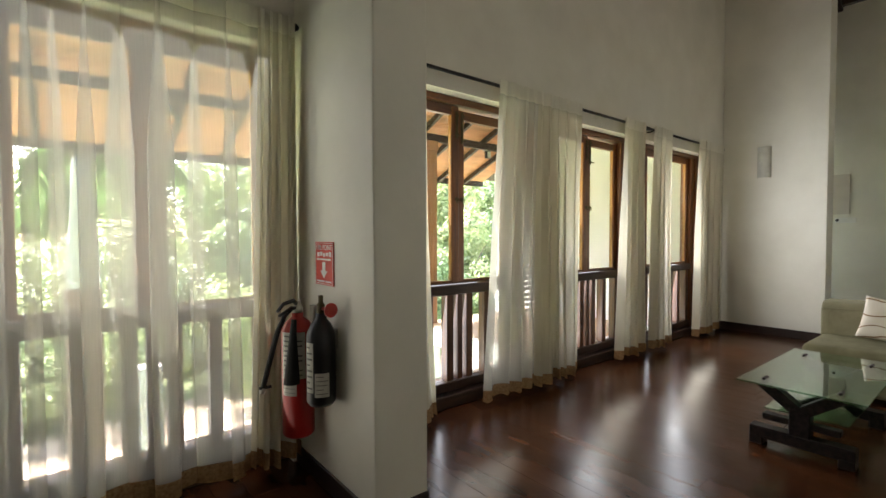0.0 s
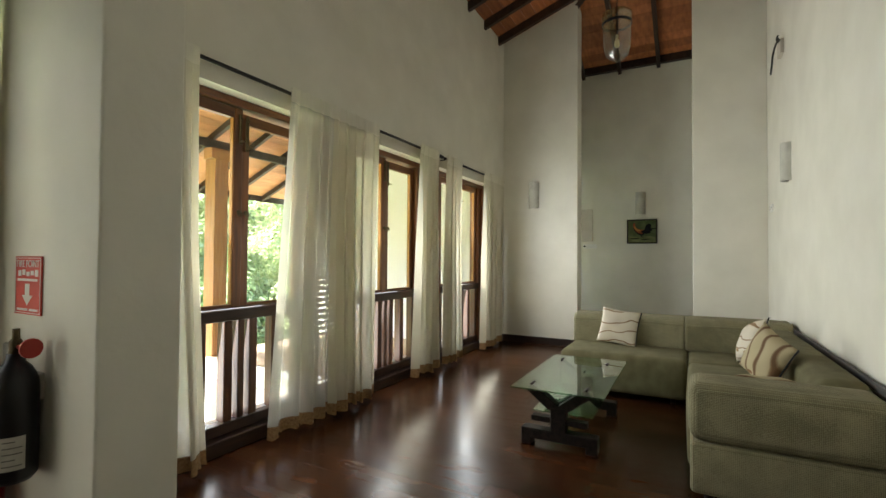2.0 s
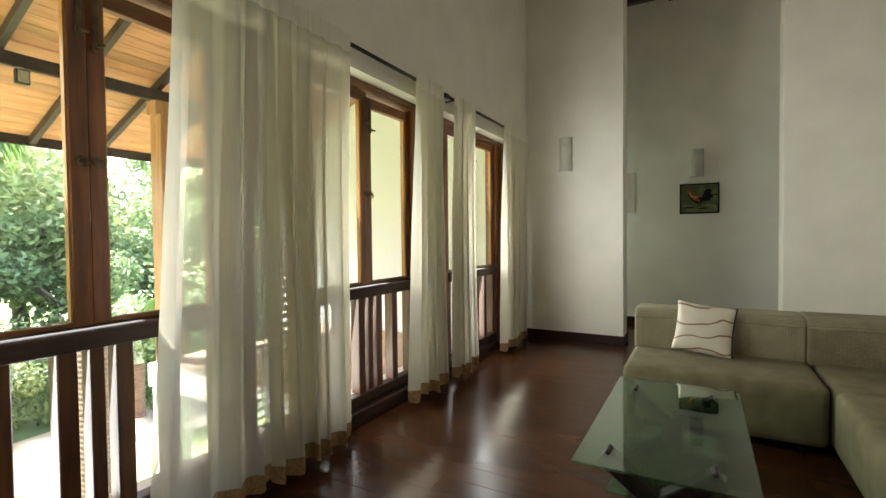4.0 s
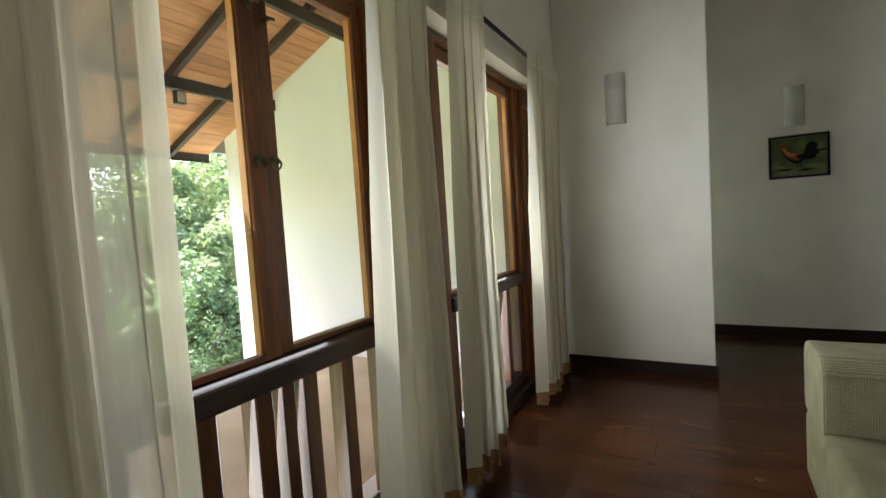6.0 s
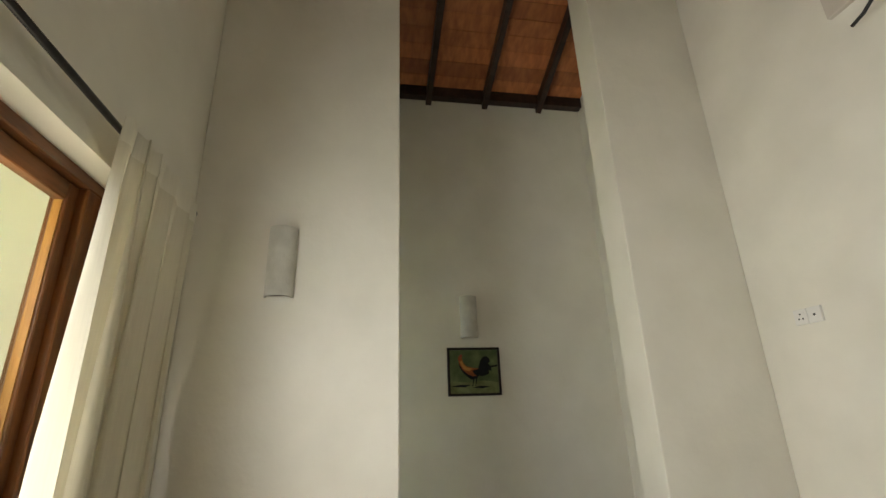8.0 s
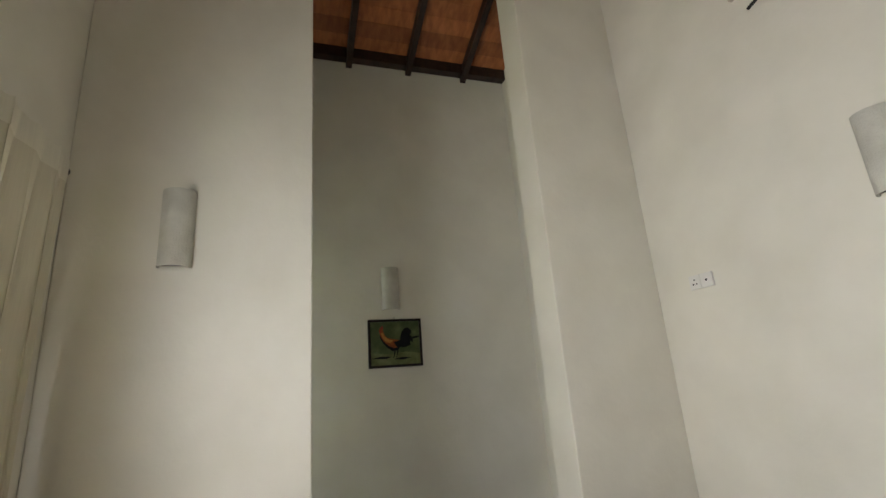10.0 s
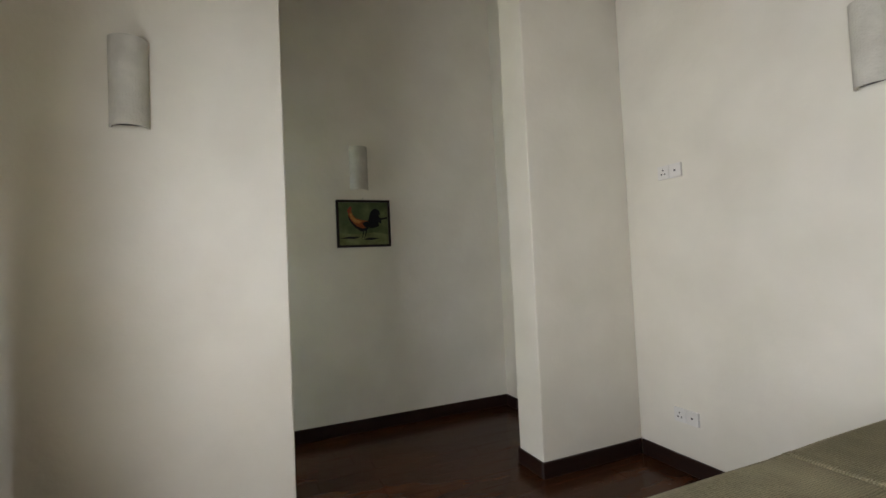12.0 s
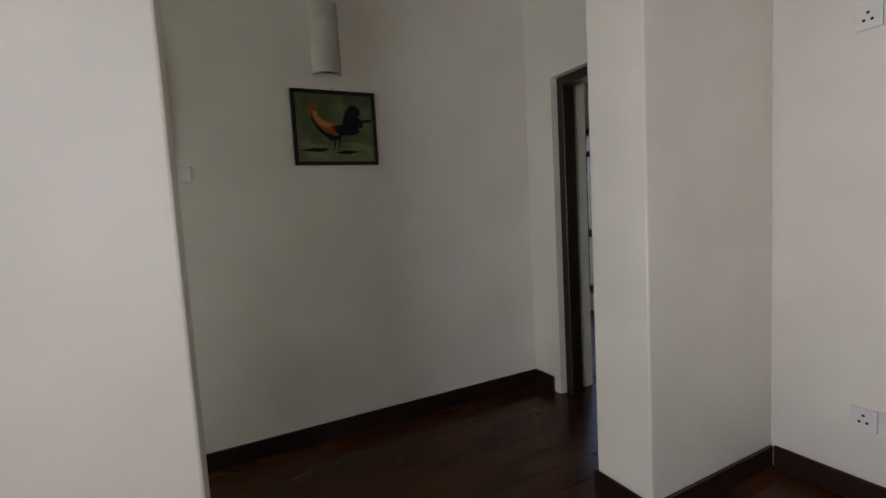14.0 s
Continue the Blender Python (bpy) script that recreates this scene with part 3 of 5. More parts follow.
def curtain(x0, x1, xb0, xb1, zb, label, material, folds=5, depth=0.05, seed=1, hem=True, ztop=2.636, lap=0.35):
    """A curtain whose heading hides the rod; x0..x1 at the top, xb0..xb1 at the hem. lap: how far its folds fall over one another."""
    rnd = random.Random(seed)
    th = tagged(empty("curtain", (x0 + x1) / 2, ROD_Y, zb), label, "curtain", "curtains")
    nu, nv = folds * 18, 26
    phase = [rnd.uniform(-0.5, 0.5) for _ in range(folds + 2)]
    amp = [rnd.uniform(0.45, 1.35) for _ in range(folds + 2)]
    wid = [rnd.uniform(0.6, 1.5) for _ in range(folds)]
    ends = [sum(wid[:i]) / sum(wid) for i in range(folds + 1)]

    def pt(u, v):
        i = max(k for k in range(folds) if ends[k] <= u + 1e-9)
        f = (u - ends[i]) / (ends[i + 1] - ends[i])
        k = i + f
        a = amp[i] * (1 - f) + amp[i + 1] * f
        ph = phase[i] * (1 - f) + phase[i + 1] * f
        s = -math.sin(2 * math.pi * k + ph * v * 1.6)
        s2 = 0.22 * math.sin(4 * math.pi * k + 3 * ph + v * 1.5)
        wide = v ** 1.4
        x = (x0 + u * (x1 - x0)) * (1 - wide) + (xb0 + u * (xb1 - xb0)) * wide
        inner = min(1.0, 6 * u, 6 * (1 - u))
        x += inner * lap * a * (x1 - x0) / folds * math.sin(4 * math.pi * k + ph) * (0.35 + 0.65 * min(1.0, 3 * v)) + 0.012 * v * math.sin(7 * u + 5 * ph)
        z = ztop + (zb - ztop) * v + (0.012 * math.sin(9 * u + phase[0] * 9) * v if v > 0.9 else 0) - (0.012 * (1 - abs(s)) if v < 0.01 else 0)
        out = 0.30 + 0.90 * min(1.0, 2.2 * v)
        return Vector((x, ROD_Y - 0.034 * (1 - min(1.0, 2.2 * v)) + depth * a * out * (s + s2 * v), z))

    def sheet(v0, v1, n, u0=0.0, u1=1.0, lift=0.0):
        bm = bmesh.new()
        m = max(2, round(nu * (u1 - u0)))
        g = [[bm.verts.new(pt(u0 + (u1 - u0) * u / m, v0 + (v1 - v0) * j / n) - Vector((0, lift, 0))) for u in range(m + 1)] for j in range(n + 1)]
        for j in range(n):
            for u in range(m):
                bm.faces.new((g[j][u], g[j + 1][u], g[j + 1][u + 1], g[j][u + 1]))
        return bm

    hv = 1 - 0.085 / (ztop - zb)
    part("cloth", sheet(0.0, hv if hem else 1.0, nv), material, th, smooth=True)
    part("top_band", sheet(0.0, 0.045, 3, lift=0.004), CURTAIN_DENSE, th, "doubled cloth heading", smooth=True)
    edge = 0.035 / (x1 - x0)
    for u0, u1 in ((0.0, edge), (1 - edge, 1.0)):
        part("side_hem", sheet(0.046, hv - 0.001, nv, u0, u1, 0.003), material, th, "doubled side hem", smooth=True)
    if hem:
        bm = bmesh.new()
        n = 3
        g = []
        for j in range(n + 1):
            row = []
            for u in range(nu + 1):
                p = pt(u / nu, hv + (1 - hv) * j / n)
                p.y -= 0.003 + (0.010 * math.sin(u * 0.9) if j == n else 0)
                p.z -= 0.012 * abs(math.sin(u * 0.45)) if j == n else 0
                row.append(bm.verts.new(p))
            g.append(row)
        for j in range(n):
            for u in range(nu):
                bm.faces.new((g[j][u], g[j + 1][u], g[j + 1][u + 1], g[j][u + 1]))
        part("lace_hem", bm, LACE, th, "scalloped tan lace hem", smooth=True)
    return th


curtain_rod(-0.75, 1.37, "black iron curtain rod above the garden window")
curtain_rod(1.79, 3.44, "black iron curtain rod above the balcony window")
curtain_rod(3.54, 5.46, "black iron curtain rod above the balcony window")
curtain_rod(5.55, 7.62, "black iron curtain rod above the balcony window")
curtain(-0.10, 1.20, -0.12, 1.24, 0.08, "sheer cream voile curtain drawn across the window", VOILE, 5, 0.045, 3, lap=0.30)
curtain(-0.65, -0.08, -0.60, -0.06, 0.08, "gathered cream curtain beside the garden window", CURTAIN, 6, 0.045, 4)
curtain(1.18, 1.385, 1.11, 1.395, 0.08, "gathered cream curtain against the wall pier", CURTAIN, 4, 0.045, 5)
curtain(1.80, 2.33, 1.78, 2.475, 0.06, "gathered cream curtain with a tan lace hem", CURTAIN, 4, 0.045, 6)
curtain(3.07, 3.555, 2.93, 3.575, 0.05, "thin cream curtain gathered at the rod's end", CURTAIN_THIN, 4, 0.040, 7, lap=0.10)
curtain(3.55, 4.19, 3.57, 4.21, 0.05, "wide gathered cream curtain with a tan lace hem", CURTAIN_WIDE, 5, 0.045, 8, lap=0.22)
curtain(4.97, 5.40, 4.87, 5.47, 0.06, "gathered cream curtain with a tan lace hem", CURTAIN, 4, 0.045, 9, lap=0.25)
curtain(5.60, 6.04, 5.57, 6.11, 0.06, "narrow gathered cream curtain with a tan lace hem", CURTAIN, 4, 0.045, 10, lap=0.25)
curtain(6.79, 7.60, 6.74, 7.60, 0.05, "gathered cream curtain in the room's corner", CURTAIN, 5, 0.05, 11, lap=0.25)

# ---------------------------------------------------------------- outside
GZ = -3.0
bm = bmesh.new()
bmesh.ops.create_grid(bm, x_segments=40, y_segments=40, size=500)
bmesh.ops.translate(bm, vec=(0, 0, GZ), verts=bm.verts)
structure(part("ground", bm, GRASS), "green garden lawn around the house", "ground")
bm = bmesh.new()
g0 = []
for k in range(41):
    x = -14 + k
    y = 12.6 + 0.5 * math.sin(x * 0.35) + 0.02 * x
    g0.append([bm.verts.new((x, y - 1.4 - 0.2 * math.sin(x * 1.3), GZ + 0.01)), bm.verts.new((x, y, GZ + 0.05)), bm.verts.new((x, y + 1.5 + 0.2 * math.sin(x * 0.9), GZ + 0.01))])
for a, b in zip(g0, g0[1:]):
    for i in range(2):
        bm.faces.new((a[i], b[i], b[i + 1], a[i + 1]))
bmesh.ops.recalc_face_normals(bm, faces=bm.faces)
structure(part("garden_path", bm, SAND), "pale sandy garden path across the lawn", "path")
structure(part("wall_lower_storey", box(XS - 0.3, 9.7, YW + 0.12, YO - 0.002, GZ, -0.9), PLASTER_OUT), "white outside wall of the lower storey", "wall")
structure(part("wall_outside", box(XE, XE + 0.3, YO, 8.35, GZ, 5.0, 0.006), PLASTER_OUT), "white outside wing wall under the verandah roof", "wall")

EAVE = 8.72
vr = structure(empty("verandah_roof", 0, 6.3, 4.0), "orange timber board verandah roof with dark rafters", "roof")
bm = bmesh.new()
for a in np.arange(YO - 0.05, EAVE, 0.125):
    b = min(a + 0.119, EAVE)
    sloped(bm, [(-6, a, roof_out(a)), (XE, a, roof_out(a)), (XE, b, roof_out(b)), (-6, b, roof_out(b))], 0.02)
bmesh.ops.recalc_face_normals(bm, faces=bm.faces)
part("boards", bm, VER_BOARD, vr)
for x in np.arange(-5.7, 7.7, 0.72):
    bm = bmesh.new()
    sloped(bm, [(x - 0.03, YO, roof_out(YO) - 0.10), (x + 0.03, YO, roof_out(YO) - 0.10), (x + 0.03, EAVE, roof_out(EAVE) - 0.10), (x - 0.03, EAVE, roof_out(EAVE) - 0.10)], 0.098)
    bmesh.ops.recalc_face_normals(bm, faces=bm.faces)
    part("rafter", bm, RAFTER, vr)
for y in (6.0, 7.3):
    z = roof_out(y) - 0.10
    part("purlin", box(-6, XE, y - 0.035, y + 0.035, z - 0.13, z, 0.004), RAFTER, vr)
part("fascia", box(-6, XE, EAVE, EAVE + 0.025, roof_out(EAVE) - 0.12, roof_out(EAVE) + 0.06), RAFTER, vr)
# deck; its unseen stretch past the wing wall is added to block the sun
bm = bmesh.new()
sloped(bm, [(-6, YO, roof_out(YO) + 0.04), (11.0, YO, roof_out(YO) + 0.04), (11.0, EAVE, roof_out(EAVE) + 0.04), (-6, EAVE, roof_out(EAVE) + 0.04)], 0.05)
bmesh.ops.recalc_face_normals(bm, faces=bm.faces)
part("roof_deck_with_sun_block", bm, RAFTER, vr)

structure(part("balcony_slab", box(4.98, XE, YO, 7.46, -0.43, -0.15, 0.01), PLASTER_OUT), "white balcony slab outside the windows", "balcony")
structure(part("balcony_floor", box(5.02, XE - 0.004, YO + 0.002, 7.42, -0.15, -0.14), SAND), "pale sandy balcony paving", "floor")
structure(part("balcony_column", box(5.02, 5.32, 7.14, 7.44, GZ, -0.43, 0.01), PLASTER_OUT), "white masonry column under the balcony", "column")
structure(part("verandah_column", box(0.92, 1.18, 7.17, 7.43, GZ, -0.15, 0.01), PLASTER_OUT), "white masonry column under the post", "column")
for x in (5.17,):
    p = tagged(empty("verandah_post", x, 7.3, -0.14), "square orange-brown timber verandah post on the balcony slab", "post")
    part("shaft", box(x - 0.115, x + 0.115, 7.185, 7.415, -0.14, roof_out(7.3) - 0.40, 0.012, 2), POSTWOOD, p)
    part("capital", box(x - 0.16, x + 0.16, 7.20, 7.40, roof_out(7.3) - 0.40, roof_out(7.3) - 0.232, 0.012, 2), POSTWOOD, p)


def spotlight(x):
    """A small black floodlight clamped to the lower purlin."""
    y, z = 7.3, roof_out(7.3) - 0.23
    t = tagged(empty("spotlight", x, y, z - 0.10), "small black floodlight clamped under the verandah roof", "lamp", "verandah floodlights")
    part("clamp", box(x - 0.02, x + 0.02, y - 0.047, y + 0.047, z - 0.02, z - 0.001, 0.003), STEEL, t, "pale metal clamp")
    part("arm", tube([(x, y, z - 0.015), (x, y - 0.02, z - 0.04), (x, y - 0.05, z - 0.05)], 0.010, 8), BLACK, t)
    body = part("housing", box(x - 0.055, x + 0.055, y - 0.10, y - 0.03, z - 0.17, z - 0.03, 0.012, 2), BLACK, t)
    part("lens", box(x - 0.042, x + 0.042, y - 0.104, y - 0.099, z - 0.155, z - 0.045, 0.002), STEEL, body, "dull glass front")
    return t


spotlight(3.80)
spotlight(6.54)


# plants
def leaf_crown(seed, radii, n, size, squash=0.75, lumps=9):
    """A crown of separate bent leaves gathered in uneven lumps, with gaps between them."""
    r = np.random.RandomState(seed)
    centres = r.normal(size=(lumps, 3))
    centres /= np.linalg.norm(centres, axis=1)[:, None]
    centres *= r.uniform(0.35, 0.95, (lumps, 1)) * np.array(radii)
    which = r.randint(0, lumps, n)
    d = r.normal(size=(n, 3))
    d /= np.linalg.norm(d, axis=1)[:, None]
    rad = (r.uniform(0.22, 0.55, lumps))[which][:, None] * np.array(radii) * (0.55 + 0.45 * r.uniform(size=(n, 1)))
    pos = centres[which] + d * rad
    verts, faces = [], []
    for i in range(n):
        nrm = d[i] * 0.6 + r.normal(size=3) * 0.5 + np.array((0, 0, 0.35))
        nrm /= np.linalg.norm(nrm)
        a = np.cross(nrm, r.normal(size=3))
        a /= np.linalg.norm(a)
        b = np.cross(nrm, a)
        s = size * r.uniform(0.6, 1.3)
        k = len(verts)
        verts += [tuple(pos[i] - a * s), tuple(pos[i] + b * s * 0.4 - nrm * s * 0.1), tuple(pos[i] + a * s - nrm * s * 0.3), tuple(pos[i] - b * s * 0.4 - nrm * s * 0.1)]
        faces += [(k, k + 1, k + 2), (k, k + 2, k + 3)]
    me = bpy.data.meshes.new("crown")
    me.from_pydata(verts, [], faces)
    return me


def shrub(x, y, z, crown, scale, turn, label, trunk_h, group):
    t = tagged(empty("tree", x, y, z), label, "tree", group)
    r = random.Random(int(x * 31 + y * 17))
    part("trunk", tube([(x, y, z), (x + 0.1, y, z + trunk_h * 0.5), (x - 0.05, y + 0.1, z + trunk_h)], [0.13 * scale, 0.10 * scale, 0.06 * scale], 8), BARK, t)
    for k in range(5):
        a = r.uniform(0, 6.28)
        h = trunk_h * r.uniform(0.55, 0.95)
        l = scale * r.uniform(0.7, 1.3)
        part("limb", tube([(x, y, z + h), (x + l * 0.5 * math.cos(a), y + l * 0.5 * math.sin(a), z + h + l * 0.5), (x + l * math.cos(a), y + l * math.sin(a), z + h + l * 1.1)], [0.05 * scale, 0.035 * scale, 0.012], 6), BARK, t)
    c = new("crown", crown)
    c.parent = t
    c.location = (0, 0, trunk_h + scale * 0.6)
    c.rotation_euler = (0, 0, turn)
    c.scale = (scale, scale, scale)
    return t


crowns = []
for k, (mat, rad, n, size) in enumerate(((LEAF_A, (1.7, 1.7, 1.5), 8500, 0.070), (LEAF_B, (1.8, 1.6, 1.3), 8500, 0.070), (LEAF_A, (1.5, 1.8, 1.8), 9000, 0.062), (LEAF_B, (1.6, 1.5, 1.7), 8500, 0.075))):
    me = leaf_crown(40 + k, rad, n, size, lumps=13)
    me.materials.append(mat)
    crowns.append(me)
rt = random.Random(5)
row = 0
for y0, hgt, sc, step in ((14.8, 0.9, 1.15, 2.3), (17.5, 1.9, 1.5, 2.8), (21.5, 3.4, 2.0, 3.6), (27.0, 5.0, 2.7, 4.8)):
    x = -16.0 - row
    while x < 34:
        gap = row >= 2 and -2.4 < x < 1.6
        if not gap:
            shrub(x + rt.uniform(-0.5, 0.5), y0 + rt.uniform(-0.8, 0.8), GZ, crowns[rt.randrange(4)], sc * rt.uniform(0.85, 1.2), rt.uniform(0, 6.28),
                  ("leafy light green garden shrub" if row == 0 else "leafy green garden tree beyond the lawn"), hgt * rt.uniform(0.85, 1.15), "garden trees")
        x += step * rt.uniform(0.8, 1.2)
    row += 1


def palm(x, y, top, ring, radius, seed, nfronds, length, label):
    """A palm: ringed trunk, pale smooth shaft, and arching fronds of narrow leaflets."""
    r = random.Random(seed)
    t = tagged(empty("palm_tree", x, y, GZ), label, "palm tree", "palms")
    prof, z = [], GZ
    while z < ring:
        prof += [(radius, z), (radius * 1.06, z + 0.07), (radius * 0.97, z + 0.085)]
        z += 0.09
    part("trunk", lathe(prof, x, y, 20), PALM_RING, t)
    h = top - z
    part("crownshaft", lathe([(radius * 0.98, z), (radius * 0.97, z + 0.12 * h), (radius * 0.80, z + 0.4 * h), (radius * 0.62, z + 0.7 * h), (radius * 0.5, top), (0.02, top + 0.05)], x, y, 20), PALM_SHAFT, t, "smooth pale grey-green crownshaft")
    for k in range(nfronds):
        a = 2 * math.pi * k / nfronds + r.uniform(-0.2, 0.2)
        rise, droop = r.uniform(0.6, 1.35), r.uniform(0.9, 1.7)
        L = length * r.uniform(0.85, 1.1)
        spine = []
        for i in range(15):
            u = i / 14
            out = L * (u - 0.18 * u * u)
            spine.append(Vector((x + math.cos(a) * out, y + math.sin(a) * out, top - 0.05 + L * (rise * u - droop * 0.62 * u * u))))
        bm = tube(spine, [0.035 * (1 - 0.85 * i / 14) for i in range(15)], 6)
        for f in bm.faces:
            f.material_index = 1
        for i in range(2, 74):
            u = 0.15 + 0.85 * i / 74
            s = u * 14
            j = min(int(s), 13)
            p = spine[j].lerp(spine[j + 1], s - j)
            d = (spine[j + 1] - spine[j]).normalized()
            side = d.cross(Vector((0, 0, 1))).normalized()
            ll = 0.55 * (1 - 0.5 * abs(u - 0.45)) * r.uniform(0.85, 1.1)
            for sg in (-1, 1):
                tip = p + side * sg * ll * 0.62 + d * ll * 0.5 - Vector((0, 0, ll * r.uniform(0.35, 0.75)))
                mid = p.lerp(tip, 0.5) + Vector((0, 0, 0.07))
                w = d * 0.022
                v = [bm.verts.new(q) for q in (p - w, p + w, mid + w * 1.2, tip, mid - w * 1.2)]
                bm.faces.new(v)
        part("frond", bm, [FROND, BARK], t)
    return t


palm(0.50, 9.7, 2.55, 0.55, 0.22, 1, 11, 2.7, "tall palm with a ringed trunk beside the house")
palm(5.75, 10.6, 3.3, 1.30, 0.23, 2, 10, 2.6, "tall palm with a pale crownshaft in the garden")
palm(8.0, 13.6, -0.9, -1.7, 0.13, 3, 11, 1.7, "low feathery garden palm among the shrubs")

# ---------------------------------------------------------------- sofa
def soft_block(x0, x1, y0, y1, z0, z1, r, seg=4, puff=0.0):
    """An upholstered block with well rounded edges and slightly bulging faces."""
    bm = box(x0, x1, y0, y1, z0, z1, r, seg)
    if puff:
        bmesh.ops.subdivide_edges(bm, edges=[e for e in bm.edges if e.calc_length() > 0.12], cuts=5, use_grid_fill=True)
        c = Vector(((x0 + x1) / 2, (y0 + y1) / 2, (z0 + z1) / 2))
        h = Vector(((x1 - x0) / 2, (y1 - y0) / 2, (z1 - z0) / 2))
        for v in bm.verts:
            q = [(v.co[i] - c[i]) / h[i] for i in range(3)]
            for i in range(3):
                j, k = (i + 1) % 3, (i + 2) % 3
                if abs(q[i]) > 0.9:
                    v.co[i] += math.copysign(puff * (1 - q[j] ** 2) * (1 - q[k] ** 2), q[i])
    return bm


def back_roll(x0, x1, y0, y1, z0, z1, r):
    """A bolster-like backrest: well rounded along its length, its two ends nearly flat with a stitched lip."""
    outline = []
    for cx_, cz_, a0 in ((x1 - r * 0.8, z1 - r, 0.0), (x0 + r * 1.15, z1 - r, 0.5), (x0 + 0.04, z0 + 0.04, 1.0), (x1 - 0.04, z0 + 0.04, 1.5)):
        rx, rz = (r * 0.8 if a0 == 0.0 else r * 1.15 if a0 == 0.5 else 0.04), (r if a0 < 1 else 0.04)
        for i in range(9):
            w_ = math.pi * (a0 + 0.5 * i / 8)
            outline.append((cx_ + rx * math.cos(w_), cz_ + rz * math.sin(w_)))
    cxm, czm = (x0 + x1) / 2, (z0 + z1) / 2
    stations = [(0.0, 0.955), (0.006, 0.985), (0.02, 1.0), (0.045, 0.998), (0.06, 0.992)]
    ln = y1 - y0
    st = stations + [(0.25 * ln, 1.004), (0.5 * ln, 1.008), (0.75 * ln, 1.004)] + [(ln - d_, k_) for d_, k_ in stations[::-1]]
    bm = bmesh.new()
    rings = [[bm.verts.new((cxm + (px - cxm) * k_, y0 + d_, czm + (pz - czm) * k_)) for px, pz in outline] for d_, k_ in st]
    m_ = len(outline)
    for p_, q_ in zip(rings, rings[1:]):
        for i in range(m_):
            bm.faces.new((p_[i], p_[(i + 1) % m_], q_[(i + 1) % m_], q_[i]))
    bm.faces.new(rings[0][::-1])
    bm.faces.new(rings[-1])
    bmesh.ops.recalc_face_normals(bm, faces=bm.faces)
    return bm


def sofa_unit(name, label, blocks, feet):
    xs0 = min(b[1] for b in blocks)
    ys0 = min(b[3] for b in blocks)
    s = tagged(empty(name, xs0, ys0, 0), label, "sofa", "corner sofa units")
    for nm, x0, x1, y0, y1, z0, z1, r, mat, puff in blocks:
        if nm == "backrest" and r > 0.08:
            part(nm, back_roll(x0, x1, y0, y1, z0, z1, r), mat, s, smooth=True)
        else:
            part(nm, soft_block(x0, x1, y0, y1, z0, z1, r, 4, puff), mat, s, smooth=True)
    for x, y in feet:
        part("foot", lathe([(0.0, 0.0), (0.022, 0.0), (0.026, 0.08), (0.0, 0.08)], x, y, 12), BLACKWOOD, s)
    return s


sofa_unit("sofa_unit", "olive green upholstered sofa unit facing the windows' end", [
    ("base", 5.40, 6.30, 0.96, 2.05, 0.05, 0.12, 0.01, SOFA_PLAIN, 0.0),
    ("seat", 5.33, 6.33, 0.932, 2.085, 0.06, 0.432, 0.05, SOFA_PLAIN, 0.010),
    ("backrest", 5.955, 6.36, 0.955, 2.08, 0.40, 0.745, 0.09, SOFA, 0.012)], [(5.45, 1.05), (5.45, 1.98), (6.25, 1.05), (6.25, 1.98)])
sofa_unit("sofa_unit", "olive green upholstered corner sofa unit against the wall", [
    ("base", 5.40, 6.30, 0.08, 0.90, 0.05, 0.12, 0.01, SOFA_PLAIN, 0.0),
    ("seat", 5.335, 6.33, 0.05, 0.928, 0.06, 0.427, 0.05, SOFA_PLAIN, 0.010),
    ("backrest", 5.955, 6.36, 0.045, 0.951, 0.40, 0.748, 0.09, SOFA, 0.012)], [(5.45, 0.15), (6.25, 0.15), (6.25, 0.8)])
sofa_unit("sofa_unit", "long olive green sofa unit with a waffle-woven end", [
    ("base", 3.84, 5.30, 0.08, 0.88, 0.05, 0.12, 0.01, SOFA_PLAIN, 0.0),
    ("seat", 3.805, 5.33, 0.05, 0.925, 0.06, 0.432, 0.05, SOFA_PLAIN, 0.012),
    ("backrest", 3.78, 5.92, 0.045, 0.30, 0.36, 0.70, 0.07, SOFA_PLAIN, 0.01),
    ("end_panel", 3.465, 3.80, 0.05, 0.912, 0.07, 0.352, 0.03, SOFA, 0.0),
    ("armrest", 3.46, 3.80, 0.05, 0.915, 0.358, 0.675, 0.055, SOFA, 0.008)], [(3.55, 0.15), (3.55, 0.82), (5.25, 0.15), (5.25, 0.82)])
structure(part("trim", box(3.47, 6.30, 0.018, 0.044, 0.66, 0.70, 0.004), GREYWOOD), "dark grey timber strip behind the sofa", "trim")


